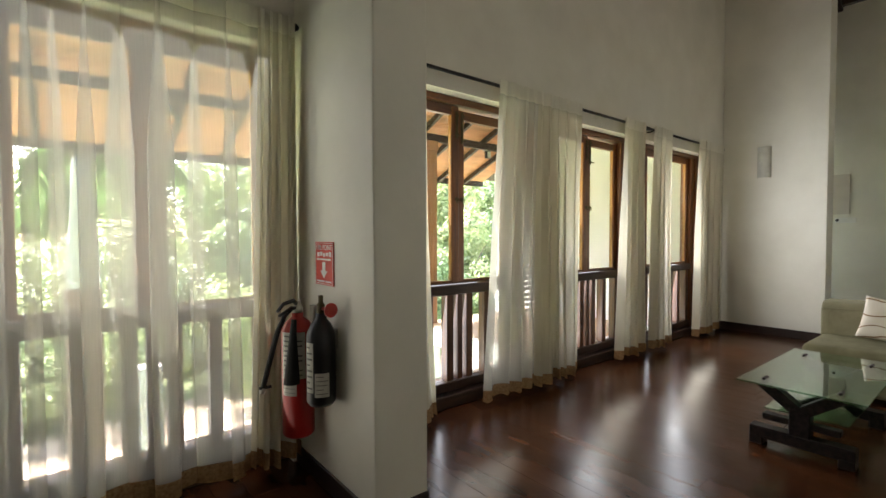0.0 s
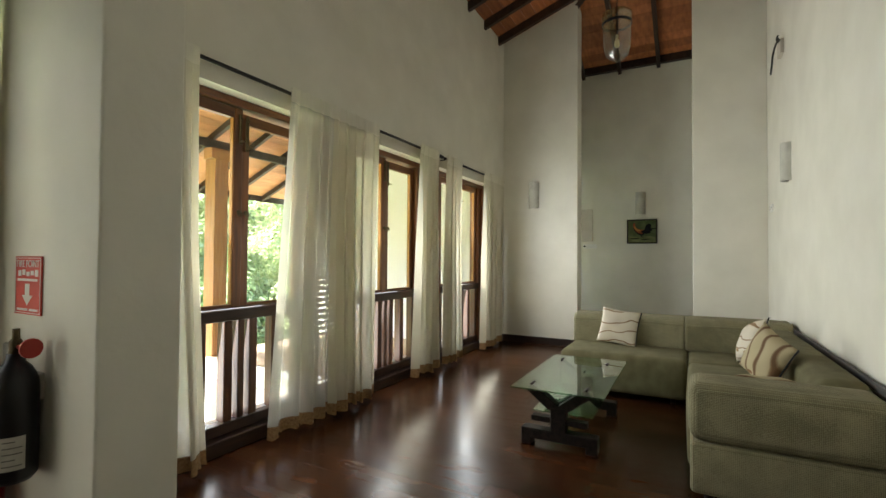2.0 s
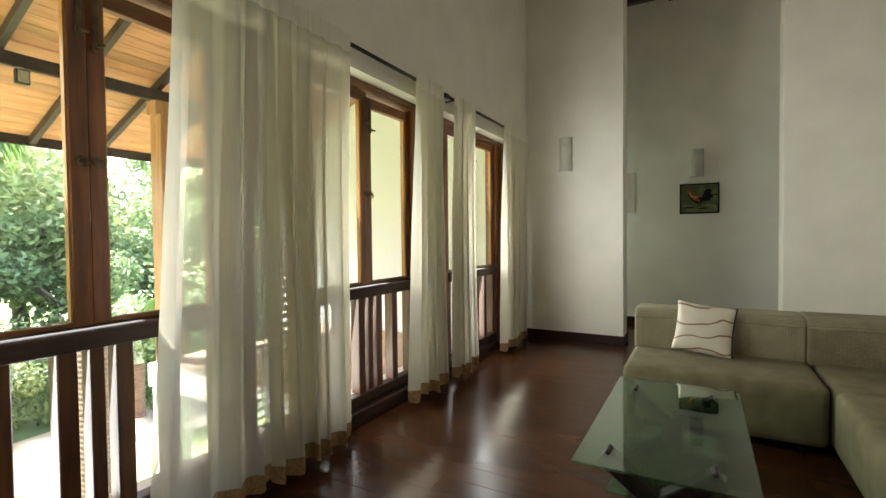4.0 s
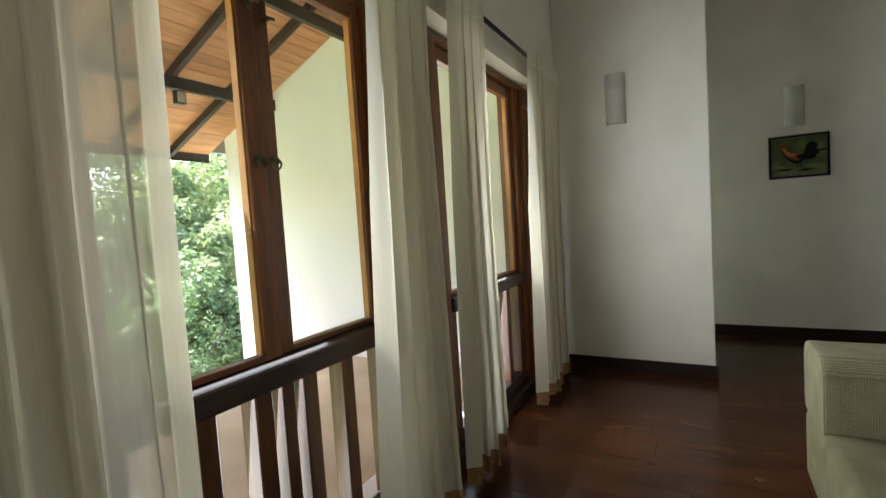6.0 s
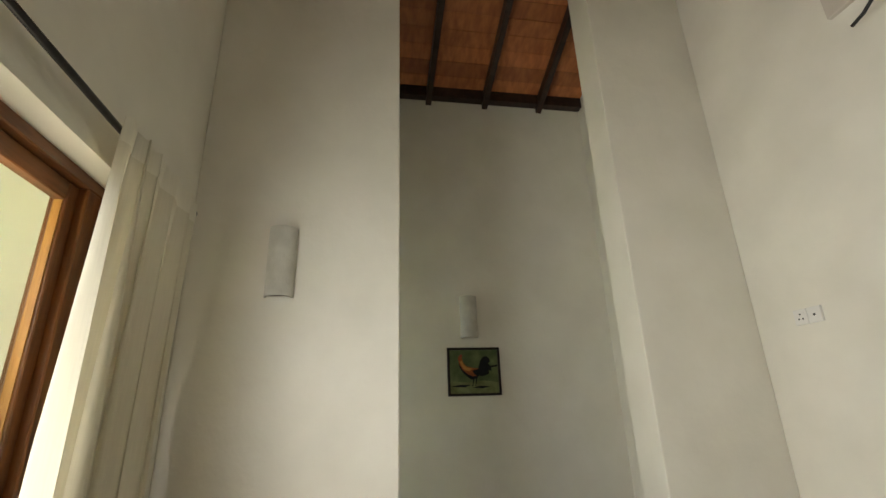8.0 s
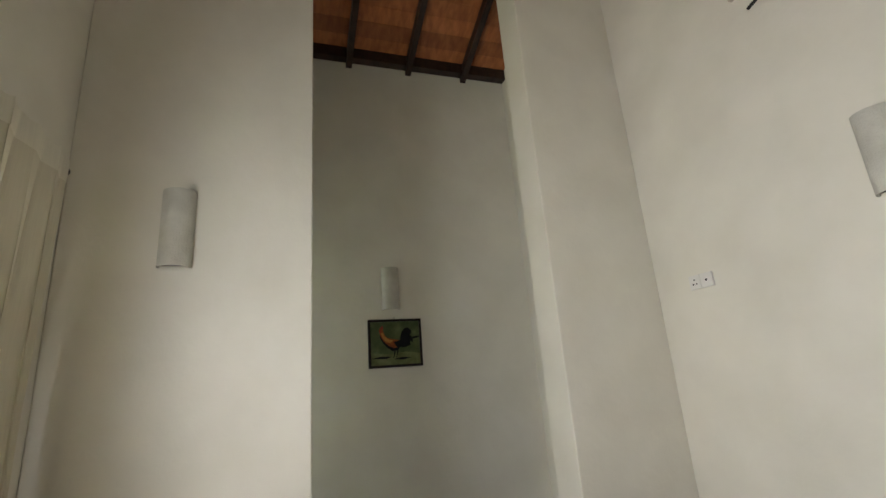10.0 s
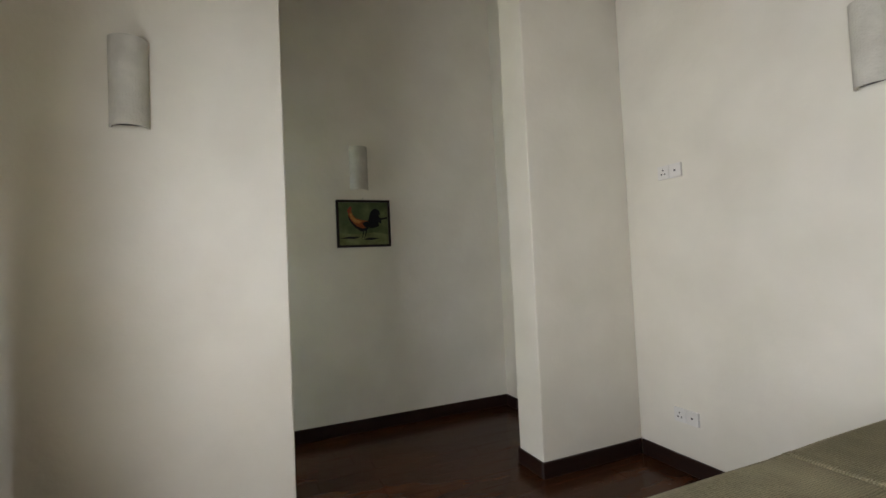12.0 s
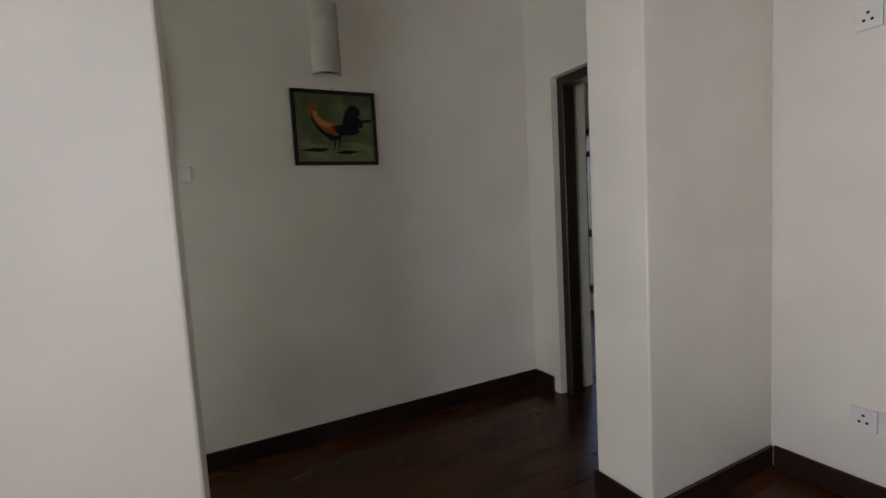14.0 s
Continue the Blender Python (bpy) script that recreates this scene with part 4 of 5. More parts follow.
def cushion(x, y, z, size, thick, rot, mat, label, seed=0):
    """A stuffed square cushion, pinched at the corners, with black piping along one edge."""
    c = tagged(empty("cushion", x, y, z), label, "cushion", "scatter cushions")
    n = 18
    r = random.Random(seed)
    ph = [r.uniform(0, 6.28) for _ in range(4)]
    rt_ = Euler([radians(a) for a in rot]).to_matrix()

    def at(u, v, s):
        e = max(0.0, (1 - abs(u) ** 2.6) * (1 - abs(v) ** 2.6)) ** 0.55
        pin = 1 - 0.07 * (1 - v * v) * abs(u) - 0.0
        pin2 = 1 - 0.07 * (1 - u * u) * abs(v)
        w = 0.006 * math.sin(6 * u + ph[0]) * math.sin(5 * v + ph[1])
        return rt_ @ Vector((u * size / 2 * pin, s * (thick / 2 * e + w * e), v * size / 2 * pin2))

    bm = bmesh.new()
    for s in (-1, 1):
        g = [[bm.verts.new(at(-1 + 2 * i / n, -1 + 2 * j / n, s)) for i in range(n + 1)] for j in range(n + 1)]
        for j in range(n):
            for i in range(n):
                bm.faces.new((g[j][i], g[j][i + 1], g[j + 1][i + 1], g[j + 1][i]))
    bmesh.ops.remove_doubles(bm, verts=bm.verts, dist=1e-5)
    bmesh.ops.recalc_face_normals(bm, faces=bm.faces)
    lowest = min(v.co.z for v in bm.verts)
    bmesh.ops.translate(bm, vec=(x, y, z - lowest), verts=bm.verts)
    part("cover", bm, mat, c, smooth=True)
    edge = [at(-1, -1 + 2 * j / n, 1) + Vector((x, y, z - lowest)) for j in range(n + 1)]
    part("piping", tube(edge, 0.006, 6), PIPING, c, "black piping along the seam")
    return c


cushion(5.885, 1.585, 0.425, 0.40, 0.11, (27, -7, 90), CUSHION, "cream cushion with wavy brown print leaning on the backrest", 1)
cushion(5.42, 0.43, 0.43, 0.38, 0.16, (24, 16, 16), CUSHION, "cream cushion with wavy brown print in the sofa's corner", 2)
cushion(4.47, 0.44, 0.435, 0.38, 0.15, (16, -22, 24), CUSHION_TAN, "tan cushion with brown leaf print on the long seat", 3)
cushion(4.06, 0.54, 0.44, 0.38, 0.12, (60, 0, -84), CUSHION_TAN, "tan cushion with brown leaf print slumped against the armrest", 4)

# ---------------------------------------------------------------- coffee table
ct = tagged(empty("coffee_table", 4.42, 1.74, 0), "glass-topped coffee table on black wooden Y-shaped legs", "coffee table")
part("glass_top", box(3.745, 5.02, 1.405, 2.055, 0.425, 0.437, 0.003), TABLE_GLASS, ct, "greenish clear glass top")
part("glass_shelf", box(3.98, 4.85, 1.52, 1.96, 0.212, 0.220, 0.002), TABLE_GLASS, ct, "greenish glass lower shelf")
for x in (3.91, 4.82):
    fr = part("leg_frame", box(x - 0.045, x + 0.045, 1.685, 1.795, 0.09, 0.29, 0.006), BLACKWOOD, ct)
    part("foot_beam", box(x - 0.05, x + 0.05, 1.47, 2.01, 0.045, 0.12, 0.006), BLACKWOOD, fr)
    for y in (1.47, 1.93):
        part("foot_block", box(x - 0.052, x + 0.052, y, y + 0.08, 0.0, 0.06, 0.006), BLACKWOOD, fr)
    part("shelf_beam", box(x - 0.035, x + 0.035, 1.54, 1.94, 0.17, 0.211, 0.005), BLACKWOOD, fr)
    for s in (-1, 1):
        bm = box(x - 0.04, x + 0.04, -0.035, 0.035, 0, 0.26, 0.005)
        bmesh.ops.rotate(bm, cent=(0, 0, 0), matrix=Matrix.Rotation(radians(-s * 53), 3, "X"), verts=bm.verts)
        bmesh.ops.translate(bm, vec=(0, 1.74 + s * 0.01, 0.265), verts=bm.verts)
        part("arm", bm, BLACKWOOD, fr)
        part("glass_pad", lathe([(0.0, 0.412), (0.026, 0.412), (0.026, 0.4245), (0.0, 0.4245)], x, 1.735 + s * 0.20, 16), PLASTIC, fr, "clear round glass pad")

# ---------------------------------------------------------------- fire point
fx = tagged(empty("fire_extinguisher", 1.315, 3.37, 0.29), "red fire extinguisher with a black hose, hung on the pier", "extinguisher")
cx, cy, r = 1.315, 3.37, 0.085
part("cylinder", lathe([(0.0, 0.29), (r * 0.85, 0.29), (r, 0.305), (r, 0.84), (r * 0.96, 0.875), (r * 0.75, 0.91), (r * 0.4, 0.935), (0.03, 0.94), (0.03, 0.96), (0, 0.96)], cx, cy, 32), RED, fx)
valve = part("valve", lathe([(0.0, 0.95), (0.028, 0.95), (0.028, 0.99), (0.018, 1.0), (0.018, 1.02), (0.0, 1.02)], cx, cy, 16), STEEL, fx)
part("lever", tube([(cx, cy, 1.0), (cx - 0.03, cy - 0.02, 1.03), (cx - 0.10, cy - 0.06, 1.02), (cx - 0.14, cy - 0.09, 0.99)], [0.012, 0.012, 0.01, 0.008], 8), BLACK, valve)
part("lever", tube([(cx, cy, 0.985), (cx - 0.05, cy - 0.03, 0.99), (cx - 0.13, cy - 0.085, 0.965)], [0.012, 0.01, 0.008], 8), BLACK, valve)
part("hose", tube([(cx, cy, 0.975), (cx - 0.03, cy + 0.005, 0.985), (cx - 0.07, cy, 0.95), (1.20, 3.355, 0.87), (1.165, 3.34, 0.77), (1.13, 3.32, 0.67), (1.105, 3.305, 0.60)], 0.0135, 10), RUBBER, fx, "curved black rubber hose")
part("nozzle", tube([(1.105, 3.305, 0.60), (1.098, 3.30, 0.575)], [0.016, 0.013], 10), STEEL, fx)
part("clip", tube([(1.085, 3.30, 0.605), (1.115, 3.30, 0.603), (1.14, 3.285, 0.61)], 0.008, 8), RUBBER, fx)
hx, hy = cx - 0.055, cy - 0.075
part("horn", tube([(hx + 0.01, hy + 0.01, 0.935), (hx, hy, 0.86), (hx - 0.012, hy - 0.005, 0.60)], [0.014, 0.018, 0.042], 14), RUBBER, fx, "black discharge horn")
def wrap_label(x, y, rad, a0, a1, z0, z1, mat, parent, name="label_sheet", bars=0):
    bm = bmesh.new()
    n = 10
    c0 = [[bm.verts.new((x + rad * math.cos(a0 + (a1 - a0) * i / n), y + rad * math.sin(a0 + (a1 - a0) * i / n), z)) for z in (z0, z1)] for i in range(n + 1)]
    for p, q in zip(c0, c0[1:]):
        bm.faces.new((p[0], q[0], q[1], p[1]))
    bmesh.ops.recalc_face_normals(bm, faces=bm.faces)
    sheet = part(name, bm, mat, parent)
    for k in range(bars):
        z = z1 - (z1 - z0) * (k + 0.8) / (bars + 0.6)
        bm = bmesh.new()
        b0 = a0 + (a1 - a0) * 0.12
        b1 = a0 + (a1 - a0) * (0.88 if k % 3 else 0.6)
        c1 = [[bm.verts.new((x + (rad + 0.0008) * math.cos(b0 + (b1 - b0) * i / n), y + (rad + 0.0008) * math.sin(b0 + (b1 - b0) * i / n), zz)) for zz in (z - (z1 - z0) * 0.018, z + (z1 - z0) * 0.018)] for i in range(n + 1)]
        for p, q in zip(c1, c1[1:]):
            bm.faces.new((p[0], q[0], q[1], p[1]))
        part("print_bar", bm, INK, sheet)
    return sheet
view = math.atan2(0.91 - cy, 0.355 - cx)
wrap_label(cx, cy, r + 0.001, view - 1.15, view + 0.45, 0.615, 0.865, PAPER, fx, bars=9)
wrap_label(cx, cy, r + 0.001, view - 1.10, view - 0.1, 0.525, 0.605, PAPER, fx, bars=3)
part("wall_bracket", box(1.395, 1.42, cy - 0.03, cy + 0.03, 0.90, 0.99, 0.003), STEEL, fx)

fb = tagged(empty("fire_extinguisher", 1.335, 3.09, 0.52), "black-painted fire extinguisher with a red valve wheel", "extinguisher")
cx, cy, r = 1.340, 3.125, 0.073
part("cylinder", lathe([(0.0, 0.52), (r * 0.8, 0.52), (r, 0.54), (r, 0.86), (r * 0.95, 0.89), (r * 0.7, 0.93), (0.03, 0.955), (0.026, 0.985), (0.0, 0.985)], cx, cy, 32), BLACK, fb)
bv = part("valve", lathe([(0.0, 0.98), (0.02, 0.98), (0.02, 1.03), (0.012, 1.04), (0.012, 1.075), (0.0, 1.075)], cx, cy, 16), BRASS, fb, "brass valve")
part("stem", tube([(cx, cy, 1.01), (cx + 0.01, cy - 0.09, 1.01)], 0.008, 8), RED, bv)
part("wheel", tube([(cx + 0.01, cy - 0.09, 1.01), (cx + 0.011, cy - 0.10, 1.01)], 0.036, 20), RED, bv, "round red valve wheel")
view = math.atan2(0.91 - cy, 0.355 - cx)
wrap_label(cx, cy, r + 0.001, view - 1.25, view - 0.55, 0.595, 0.845, PAPER, fb, bars=8)
wrap_label(cx, cy, r + 0.001, view - 0.45, view + 0.55, 0.575, 0.695, PAPER, fb, bars=5)
part("wall_bracket", box(1.395, 1.42, cy - 0.03, cy + 0.03, 0.80, 0.90, 0.003), STEEL, fb)

sg = tagged(empty("fire_sign", 1.416, 3.243, 1.115), "red and white fire point sign with an arrow", "sign")
part("plate", box(1.414, 1.4195, 3.13, 3.356, 1.113, 1.345, 0.001), SIGN_RED, sg)
def bar(y0, y1, z0, z1, name="print_bar"):
    return part(name, box(1.4125, 1.4142, y0, y1, z0, z1), SIGN_WHITE, sg)
for a in (1.120, 1.338):
    bar(3.137, 3.349, a - 0.0012, a + 0.0012, "border_line")
for a in (3.137, 3.349):
    bar(a - 0.0012, a + 0.0012, 1.120, 1.338, "border_line")
def words(text, y, z, size, width):
    cu = bpy.data.curves.new("lettering", "FONT")
    cu.body, cu.size, cu.extrude, cu.align_x = text, size, 0.0006, "CENTER"
    tmp = new("tmp", cu)
    bpy.context.view_layer.update()
    me = bpy.data.meshes.new_from_object(tmp.evaluated_get(bpy.context.evaluated_depsgraph_get()))
    bpy.data.objects.remove(tmp)
    w = max(v.co.x for v in me.vertices) - min(v.co.x for v in me.vertices)
    me.transform(Matrix.Diagonal((width / w, 1, 1, 1)))
    ob = new("lettering", me)
    me.materials.append(SIGN_WHITE)
    ob.parent = sg
    ob.matrix_basis = Matrix.Translation((1.4130 - 1.416, y - 3.243, z - 1.115)) @ Euler((radians(90), 0, radians(-90))).to_matrix().to_4x4()
    return ob
words("FIRE POINT", 3.243, 1.302, 0.040, 0.19)
for k in range(5):
    bar(3.155 + 0.036 * k, 3.155 + 0.036 * k + 0.026, 1.266 + 0.004 * (k % 2), 1.292 - 0.004 * (k % 3))
bar(3.16, 3.33, 1.246, 1.256)
bar(3.155, 3.225, 1.128, 1.137)
bar(3.24, 3.33, 1.128, 1.137)
bm = bmesh.new()
for x in (1.4125, 1.4142):
    vs = [bm.verts.new((x, 3.243 + dy, z)) for dy, z in ((-0.020, 1.236), (0.020, 1.236), (0.020, 1.190), (0.045, 1.190), (0.0, 1.148), (-0.045, 1.190), (-0.020, 1.190))]
    bm.faces.new(vs)
part("arrow", bm, SIGN_WHITE, sg)

# ---------------------------------------------------------------- wall fittings
def sconce(x, y, z0, z1, facing, label):
    """An open half-round plaster wall light, hollow from below and above."""
    s = tagged(empty("wall_sconce", x, y, z0), label, "wall light", "wall sconces")
    bm = bmesh.new()
    n, ro, ri = 20, 0.082, 0.070
    rings = []
    for rad in (ro, ri):
        for z in (z0, z1):
            rings.append([bm.verts.new((x + rad * math.cos(facing + math.pi * (i / n - 0.5)) * 1.0, y + rad * math.sin(facing + math.pi * (i / n - 0.5)), z)) for i in range(n + 1)])
    ob_, ot, ib, it = rings
    for i in range(n):
        bm.faces.new((ob_[i], ob_[i + 1], ot[i + 1], ot[i]))
        bm.faces.new((ib[i + 1], ib[i], it[i], it[i + 1]))
        bm.faces.new((ob_[i + 1], ob_[i], ib[i], ib[i + 1]))
        bm.faces.new((ot[i], ot[i + 1], it[i + 1], it[i]))
    bmesh.ops.recalc_face_normals(bm, faces=bm.faces)
    part("shell", bm, CLAY, s)
    d = Vector((math.cos(facing), math.sin(facing), 0))
    c = Vector((x, y, (z0 + z1) / 2)) + d * 0.03
    part("lamp_holder", tube([c + Vector((0, 0, -0.05)), c + Vector((0, 0, 0.03))], 0.018, 10), PLASTIC, s)
    # added dark sheet just inside the foot, painting the hollow's shade
    hollow_shade = bmesh.new()
    f = [hollow_shade.verts.new((x + 0.0695 * math.cos(facing + math.pi * (i / n - 0.5)), y + 0.0695 * math.sin(facing + math.pi * (i / n - 0.5)), z0 + 0.012)) for i in range(n + 1)]
    top_ = [hollow_shade.verts.new(v.co + Vector((0, 0, 0.006))) for v in f]
    hollow_shade.faces.new(f)
    hollow_shade.faces.new(top_[::-1])
    for i in range(n + 1):
        hollow_shade.faces.new((f[i], top_[i], top_[(i + 1) % (n + 1)], f[(i + 1) % (n + 1)]))
    bmesh.ops.recalc_face_normals(hollow_shade, faces=hollow_shade.faces)
    part("shade_sheet", hollow_shade, GREYWOOD, s, "dark sheet standing in for the shade inside")
    part("back_plate", box(min(x, x + d.x * 0.012) - abs(d.y) * 0.03, max(x, x + d.x * 0.012) + abs(d.y) * 0.03, min(y, y + d.y * 0.012) - abs(d.x) * 0.03, max(y, y + d.y * 0.012) + abs(d.x) * 0.03, z0 + 0.12, z1 - 0.12), PLASTIC, s)
    return s


sconce(XE, 3.125, 2.165, 2.585, math.pi, "rough white half-round plaster wall sconce on the end wall")
sconce(6.38, 0.0, 2.165, 2.555, math.pi / 2, "rough white half-round plaster wall sconce above the sofa")
sconce(XB, 1.67, 2.155, 2.545, math.pi, "rough white half-round plaster wall sconce above the picture")


def socket_pair(x, z, label, kinds):
    s = tagged(empty("wall_socket", x, 0.0, z), label, "socket", "wall sockets")
    for k, kind in enumerate(kinds):
        xc = x + (0.046 if k == 0 else -0.046)
        pl = part("plate", box(xc - 0.0445, xc + 0.0445, 0.0, 0.017, z - 0.046, z + 0.046, 0.003, 2), PLASTIC, s)
        holes = ((0, 0.016), (-0.013, -0.012), (0.013, -0.012)) if kind == "power" else ((0, 0.0),)
        for dx, dz in holes:
            part("hole", tube([(xc + dx, 0.0165, z + dz), (xc + dx, 0.0178, z + dz)], 0.006 if kind == "power" else 0.008, 10), DARKHOLE, pl)
        if kind == "power":
            part("switch", box(xc - 0.030, xc - 0.018, 0.017, 0.0205, z + 0.014, z + 0.032, 0.001), PLASTIC, pl)
    return s


socket_pair(7.498, 2.0, "white plastic power and aerial sockets high on the wall", ("power", "aerial"))
socket_pair(7.486, 0.375, "white plastic power and telephone sockets low on the wall", ("power", "aerial"))

jb = tagged(empty("junction_box", 6.74, 0.0, 3.60), "open wall box with a loose black cable", "junction box")
part("box", box(6.64, 6.84, 0.0, 0.035, 3.60, 3.76, 0.004), BEIGE, jb)
part("cable", tube([(6.66, 0.03, 3.75), (6.60, 0.07, 3.70), (6.53, 0.10, 3.62), (6.52, 0.12, 3.52), (6.56, 0.12, 3.45), (6.62, 0.12, 3.41), (6.69, 0.115, 3.395)], 0.010, 8), RUBBER, jb, "loose hanging black cable")
for k in range(3):
    part("cable_end", tube([(6.67 + 0.03 * k, 0.03, 3.74), (6.66 + 0.04 * k, 0.055, 3.78), (6.65 + 0.05 * k, 0.05, 3.80 + 0.01 * k)], 0.007, 6), RUBBER, jb)

pb = tagged(empty("panel_board", 9.39, 2.58, 1.68), "flat beige cover board on the passage wall", "panel")
part("cover", box(9.378, XB, 2.485, 2.69, 1.685, 2.28, 0.004), BEIGE, pb)
sp = tagged(empty("light_switch", 9.39, 2.51, 1.55), "white switch plate with a dark knob", "switch")
part("plate", box(9.39, XB, 2.41, 2.66, 1.555, 1.635, 0.003), PLASTIC, sp)
part("knob", tube([(9.39, 2.625, 1.595), (9.365, 2.625, 1.595)], 0.02, 12), BLACK, sp)

# picture of a rooster
pic = tagged(empty("picture_frame", 9.385, 1.645, 1.64), "black-framed picture of a red rooster on grass", "picture")
PX = 9.372
y0, y1, z0, z1 = 1.398, 1.890, 1.638, 2.064
fw = 0.021
for a in ((y0, y1, z1 - fw, z1), (y0, y1, z0, z0 + fw), (y0, y0 + fw, z0 + fw, z1 - fw), (y1 - fw, y1, z0 + fw, z1 - fw)):
    part("frame_bar", box(PX, XB, a[0], a[1], a[2], a[3], 0.003), BLACKWOOD, pic)
PIC_GREEN = mixed("printed_grass", (0.055, 0.078, 0.030), (0.145, 0.18, 0.085), 0.5, 7, bump=0.01, c3=(0.09, 0.12, 0.05))
PIC_RUST = mixed("printed_rust", (0.20, 0.050, 0.014), (0.30, 0.088, 0.026), 0.5, 14, bump=0.01)
PIC_RED = mixed("printed_red", (0.22, 0.035, 0.025), (0.30, 0.05, 0.035), 0.35, 14, bump=0.01)
PIC_GOLD = mixed("printed_brown", (0.38, 0.14, 0.035), (0.48, 0.22, 0.06), 0.5, 14, bump=0.01)
PIC_DARK = mixed("printed_black", (0.004, 0.005, 0.006), (0.010, 0.011, 0.013), 0.6, 14, bump=0.01)
PIC_MEADOW = mixed("printed_short_grass", (0.10, 0.12, 0.045), (0.20, 0.22, 0.10), 0.5, 12, bump=0.01)
for m_ in (PIC_GREEN, PIC_RUST, PIC_RED, PIC_GOLD, PIC_DARK, PIC_MEADOW, BLACKWOOD):
    m_.node_tree.nodes["Principled BSDF"].inputs["Specular IOR Level"].default_value = 0.15
part("print", box(PX + 0.012, XB - 0.002, y0 + fw, y1 - fw, z0 + fw, z1 - fw), PIC_GREEN, pic)


def blot(points, mat, lift):
    """A flat printed shape on the picture; points as fractions of the print from its left and its foot."""
    bm = bmesh.new()
    vs = [bm.verts.new((PX + 0.012 - lift, y1 - fw - u * (y1 - y0 - 2 * fw), z0 + fw + v * (z1 - z0 - 2 * fw))) for u, v in points]
    bm.faces.new(vs)
    part("printed_shape", bm, mat, pic)


def oval(cu, cv, ru, rv, tilt=0.0, n=18):
    return [(cu + ru * math.cos(a) * math.cos(tilt) - rv * math.sin(a) * math.sin(tilt), cv + ru * math.cos(a) * math.sin(tilt) + rv * math.sin(a) * math.cos(tilt)) for a in [2 * math.pi * k / n for k in range(n)]]


blot([(0, 0), (1, 0), (1, 0.24), (0.7, 0.29), (0.35, 0.25), (0, 0.28)], PIC_MEADOW, 0.0006)
blot([(0.0, 0.16), (0.2, 0.20), (0.42, 0.19), (0.30, 0.14)], PIC_DARK, 0.0008)
blot([(0.45, 0.13), (0.62, 0.17), (0.82, 0.15), (0.66, 0.11)], PIC_DARK, 0.0008)
blot([(0.80, 0.62), (0.99, 0.65), (0.99, 0.61), (0.86, 0.585)], PIC_DARK, 0.0008)
# body, breast, saddle, head and tail of the bird
blot([(0.185, 0.74), (0.20, 0.60), (0.25, 0.50), (0.33, 0.40), (0.44, 0.31), (0.54, 0.33), (0.62, 0.44), (0.60, 0.56), (0.46, 0.585), (0.34, 0.62), (0.28, 0.70), (0.26, 0.78), (0.21, 0.80)], PIC_RUST, 0.0012)
blot([(0.21, 0.74), (0.26, 0.75), (0.29, 0.66), (0.36, 0.59), (0.46, 0.56), (0.40, 0.50), (0.31, 0.53), (0.24, 0.62)], PIC_GOLD, 0.0015)
blot([(0.185, 0.70), (0.20, 0.60), (0.25, 0.50), (0.33, 0.40), (0.44, 0.31), (0.54, 0.33), (0.60, 0.41), (0.47, 0.385), (0.36, 0.44), (0.26, 0.55), (0.215, 0.64)], PIC_DARK, 0.0018)
blot([(0.46, 0.52), (0.60, 0.56), (0.64, 0.44), (0.56, 0.38), (0.50, 0.44)], PIC_DARK, 0.0019)
blot(oval(0.215, 0.80, 0.042, 0.06), PIC_RUST, 0.0020)
blot([(0.185, 0.83), (0.22, 0.89), (0.255, 0.90), (0.26, 0.83)], PIC_RED, 0.0022)
blot([(0.175, 0.79), (0.19, 0.74), (0.215, 0.75), (0.21, 0.80)], PIC_RED, 0.0023)
blot([(0.57, 0.46), (0.60, 0.62), (0.64, 0.76), (0.70, 0.84), (0.77, 0.85), (0.83, 0.79), (0.84, 0.72), (0.80, 0.68), (0.86, 0.60), (0.86, 0.50), (0.80, 0.53), (0.81, 0.44), (0.72, 0.40), (0.62, 0.39)], PIC_DARK, 0.0024)
for u in (0.475, 0.53):
    blot([(u, 0.35), (u + 0.03, 0.36), (u + 0.012, 0.26), (u - 0.012, 0.17), (u - 0.04, 0.155), (u - 0.015, 0.20)], PIC_DARK, 0.0026)
part("hook", tube([(XB - 0.002, 1.645, z1), (XB - 0.008, 1.645, z1 + 0.02)], 0.005, 8), STEEL, pic)

# hanging lamps
hl = tagged(empty("hanging_lantern", 6.33, 1.66, 3.69), "smoky glass bell lantern hanging on a chain", "lantern")
part("bell_glass", lathe([(0.165, 4.20), (0.160, 4.15), (0.158, 4.00), (0.152, 3.88), (0.130, 3.79), (0.085, 3.735), (0.03, 3.715)], 6.33, 1.66, 28), LAMP_GLASS, hl, "clear smoky glass bell")
part("glass_knob", lathe([(0.0, 3.685), (0.02, 3.695), (0.03, 3.715), (0.0, 3.725)], 6.33, 1.66, 14), LAMP_GLASS, hl)
part("rim_band", lathe([(0.166, 4.135), (0.170, 4.135), (0.170, 4.165), (0.166, 4.165), (0.166, 4.135)], 6.33, 1.66, 28), IRON, hl, "dark metal band")
part("smoke_bell", lathe([(0.168, 4.20), (0.172, 4.24), (0.165, 4.275), (0.05, 4.285), (0.0, 4.29)], 6.33, 1.66, 28), LAMP_GLASS, hl)
part("bulb", lathe([(0.0, 3.86), (0.02, 3.87), (0.033, 3.90), (0.026, 3.94), (0.016, 3.97), (0.016, 4.02), (0.0, 4.02)], 6.33, 1.66, 16), PLASTIC, hl, "unlit white bulb")
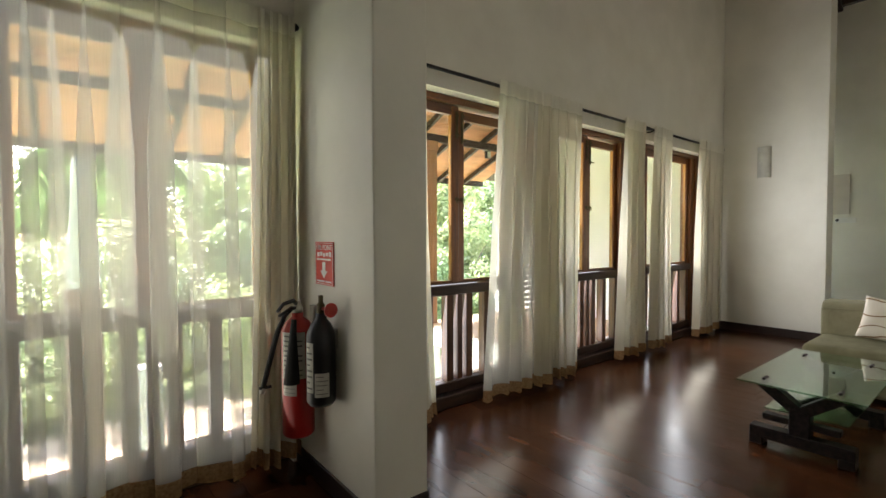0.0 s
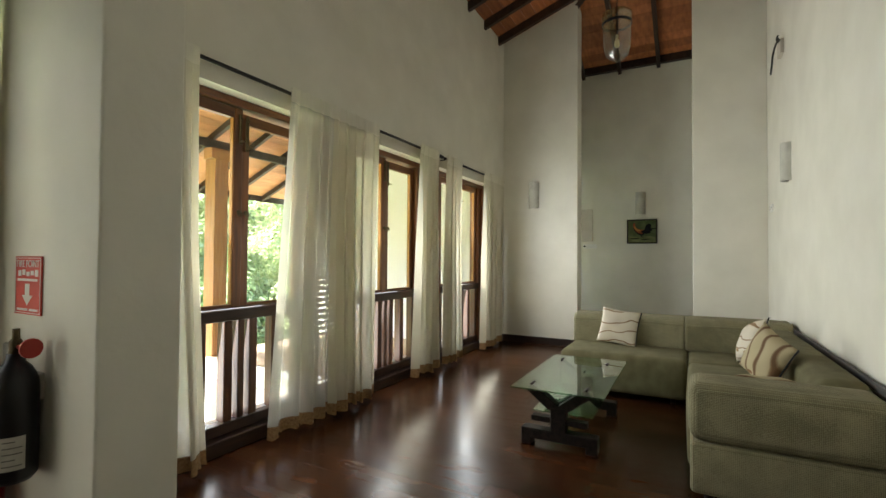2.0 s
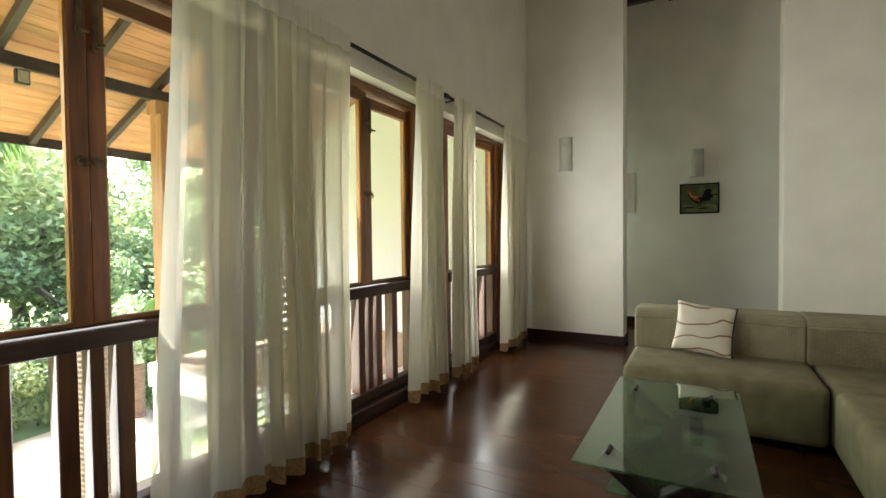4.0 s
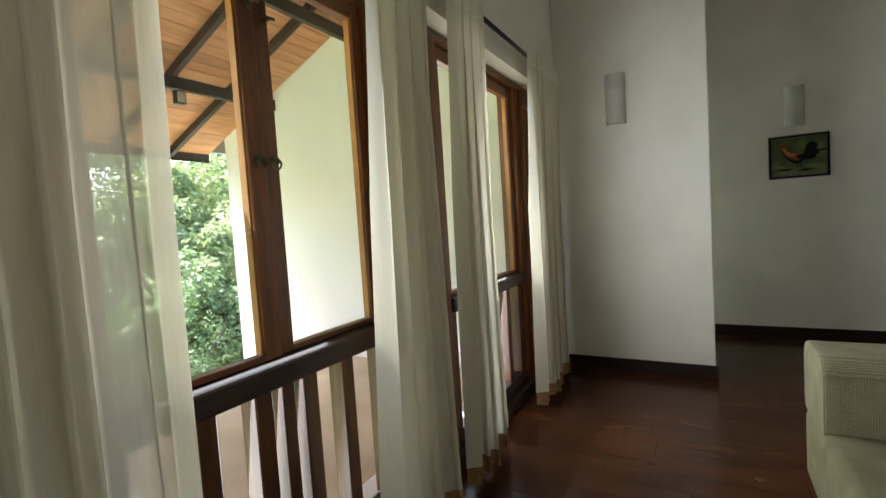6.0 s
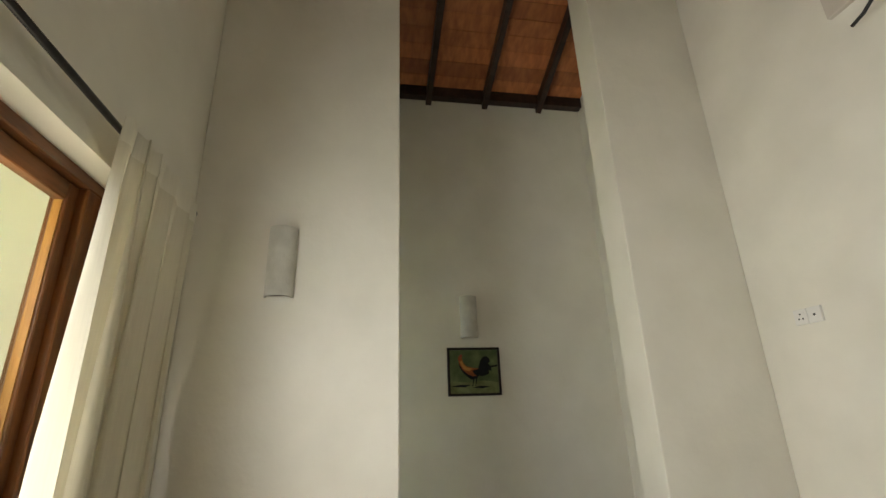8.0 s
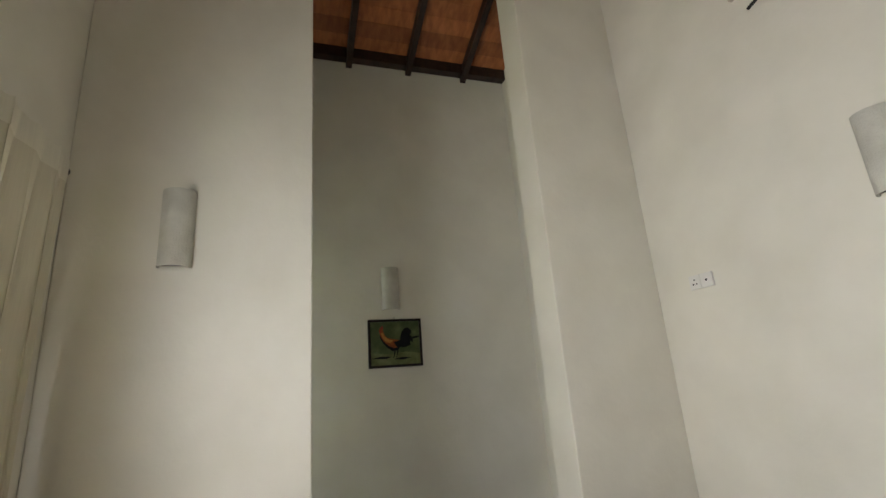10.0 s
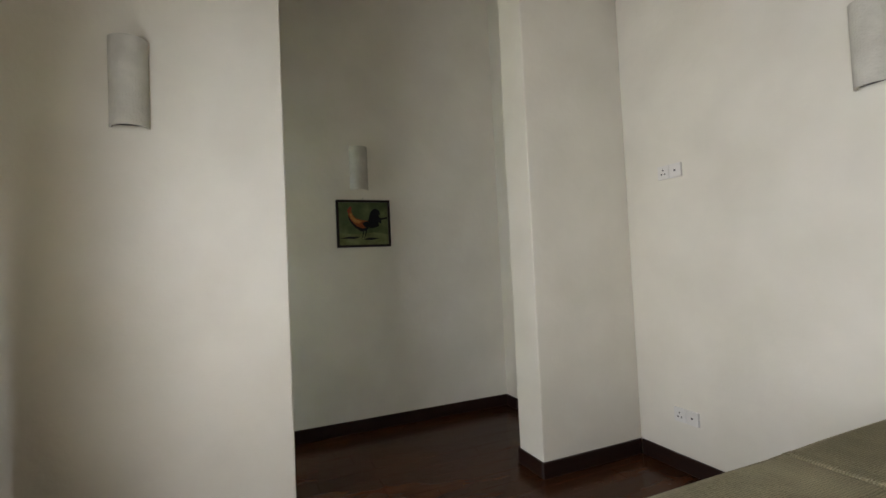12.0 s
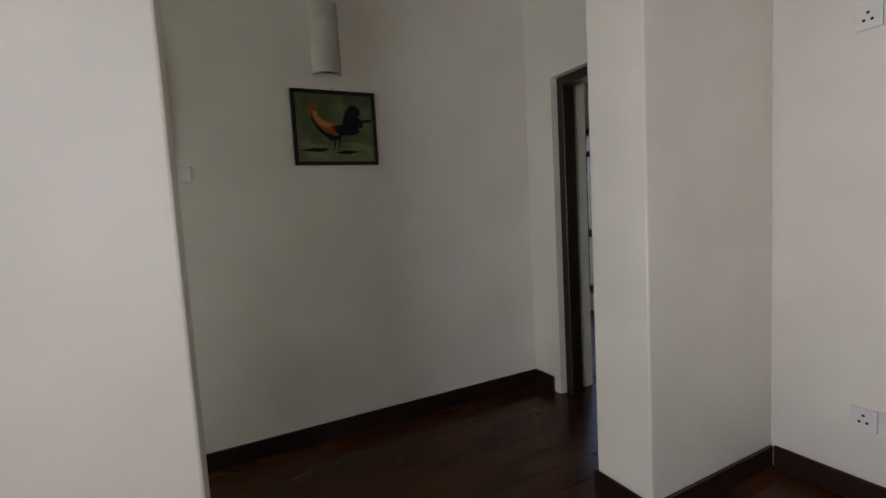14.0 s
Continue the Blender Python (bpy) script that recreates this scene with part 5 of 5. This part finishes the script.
zc = min(roof_in(1.66), roof_hip(6.33)) - 0.01
part("holder", tube([(6.33, 1.66, 4.02), (6.33, 1.66, 4.29)], 0.012, 8), IRON, hl)
chain = bmesh.new()
z, k = 4.29, 0
while z < zc - 0.03:
    a = (k % 2) * math.pi / 2
    tube([(6.33 + 0.011 * math.cos(w) * math.cos(a), 1.66 + 0.011 * math.cos(w) * math.sin(a), z + 0.022 + 0.022 * math.sin(w)) for w in np.linspace(0, 2 * math.pi, 9)], 0.003, 4, bm=chain, cap=False)
    z, k = z + 0.036, k + 1
part("chain", chain, IRON, hl)

pl = tagged(empty("pendant_light", 3.79, 1.5, 3.19), "white enamel pendant light with a round flat base", "lamp")
part("shade", lathe([(0, 3.255), (0.0333, 3.25), (0.0555, 3.235), (0.0962, 3.225), (0.1006, 3.235), (0.0962, 3.25), (0.0629, 3.275), (0.0518, 3.31), (0.0407, 3.36), (0.0259, 3.40), (0.0148, 3.41), (0, 3.41)], 3.79, 1.5, 32), ENAMEL, pl)
part("base_disc", lathe([(0, 3.215), (0.0407, 3.215), (0.05328, 3.225), (0.05328, 3.24), (0, 3.24)], 3.79, 1.5, 28), ENAMEL, pl)
part("screw", lathe([(0, 3.208), (0.00518, 3.21), (0.00518, 3.216), (0, 3.216)], 3.79, 1.5, 8), STEEL, pl)
part("rod", tube([(3.79, 1.5, 3.41), (3.79, 1.5, roof_in(1.5) - 0.005)], 0.014, 10), IRON, pl)

# ---------------------------------------------------------------- doorway and the room past it
dr = structure(empty("door_1", DX1, 0.24, 0), "open doorway with a dark brown timber frame", "door")
for x0_ in (DX0, DX1 - 0.06):
    part("door_jamb", box(x0_, x0_ + 0.06, 0.09, 0.19, 0.0, DZ - 0.06, 0.004), SKIRT, dr)
part("door_head", box(DX0, DX1, 0.09, 0.19, DZ - 0.06, DZ, 0.004), SKIRT, dr)
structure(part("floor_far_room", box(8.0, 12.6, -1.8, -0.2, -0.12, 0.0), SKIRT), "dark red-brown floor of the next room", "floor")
bm = bmesh.new()
box(8.0, 10.0, -2.1, -1.8, 0, 3.2, bm=bm)
box(11.0, 12.6, -2.1, -1.8, 0, 3.2, bm=bm)
box(10.0, 11.0, -2.1, -1.8, 0, 0.2, bm=bm)
box(10.0, 11.0, -2.1, -1.8, 2.22, 3.2, bm=bm)
structure(part("wall_far_room", bm, PLASTER), "white wall with a garden window in the next room", "wall")
bm = box(12.6, 12.9, -2.1, 0.24, 0, 3.2)
box(9.7, 12.9, -0.06, 0.24, 0, 3.2, bm=bm)
box(7.7, 8.0, -2.1, -0.3, 0, 3.2, bm=bm)
structure(part("wall_far_room_sides", bm, PLASTER), "plain white walls of the next room", "wall")
structure(part("ceiling_far_room", box(7.7, 12.9, -2.1, -0.06, 3.2, 3.3), PLASTER), "plain white ceiling of the next room", "ceiling")
w5 = structure(empty("window_5", 10.5, -1.95, 0.2), "dark timber garden window of the next room", "window")
for b in ((10.0, 11.0, 2.15, 2.22), (10.0, 11.0, 0.2, 0.28), (10.0, 11.0, 0.90, 1.0), (10.0, 10.06, 0.28, 2.15), (10.975, 11.0, 0.28, 2.15), (10.06, 10.975, 1.90, 1.96)):
    part("frame_bar", box(b[0], b[1], -2.0, -1.9, b[2], b[3], 0.004), SKIRT, w5)
for k in range(5):
    part("baluster", box(10.17 + 0.15 * k, 10.23 + 0.15 * k, -1.99, -1.91, 0.28, 0.93, 0.004), SKIRT, w5)
for k in range(6):
    shrub(7.5 + 2.1 * k, -8.5 - 0.7 * (k % 3), GZ, crowns[k % 4], 1.7, k * 1.3, "leafy green garden tree beyond the lawn", 2.6 + 0.4 * (k % 2), "garden trees")

# ---------------------------------------------------------------- floor planks
rp = random.Random(11)
cache = {}
x, wd = XS, 0.16
while x < XB - 0.01:
    y = -0.06 - rp.uniform(0.0, 1.4)
    top = YW + (0.1 if -0.42 < x < 7.5 else 0.0)
    while y < top:
        ln = rp.choice((1.2, 1.6, 2.0))
        a, b = max(y, -0.06), min(y + ln, top)
        if b - a > 0.02:
            key = round(b - a, 2)
            if key not in cache:
                cache[key] = mesh_of("plank", box(0.0006, wd - 0.0006, 0.0006, b - a - 0.0006, -0.012, 0.0, 0.0012), FLOORBOARD)
            pk = new("plank", cache[key])
            pk.parent = floor
            pk.location = (x, a, rp.uniform(-0.0004, 0.0))
        y += ln
    x += wd
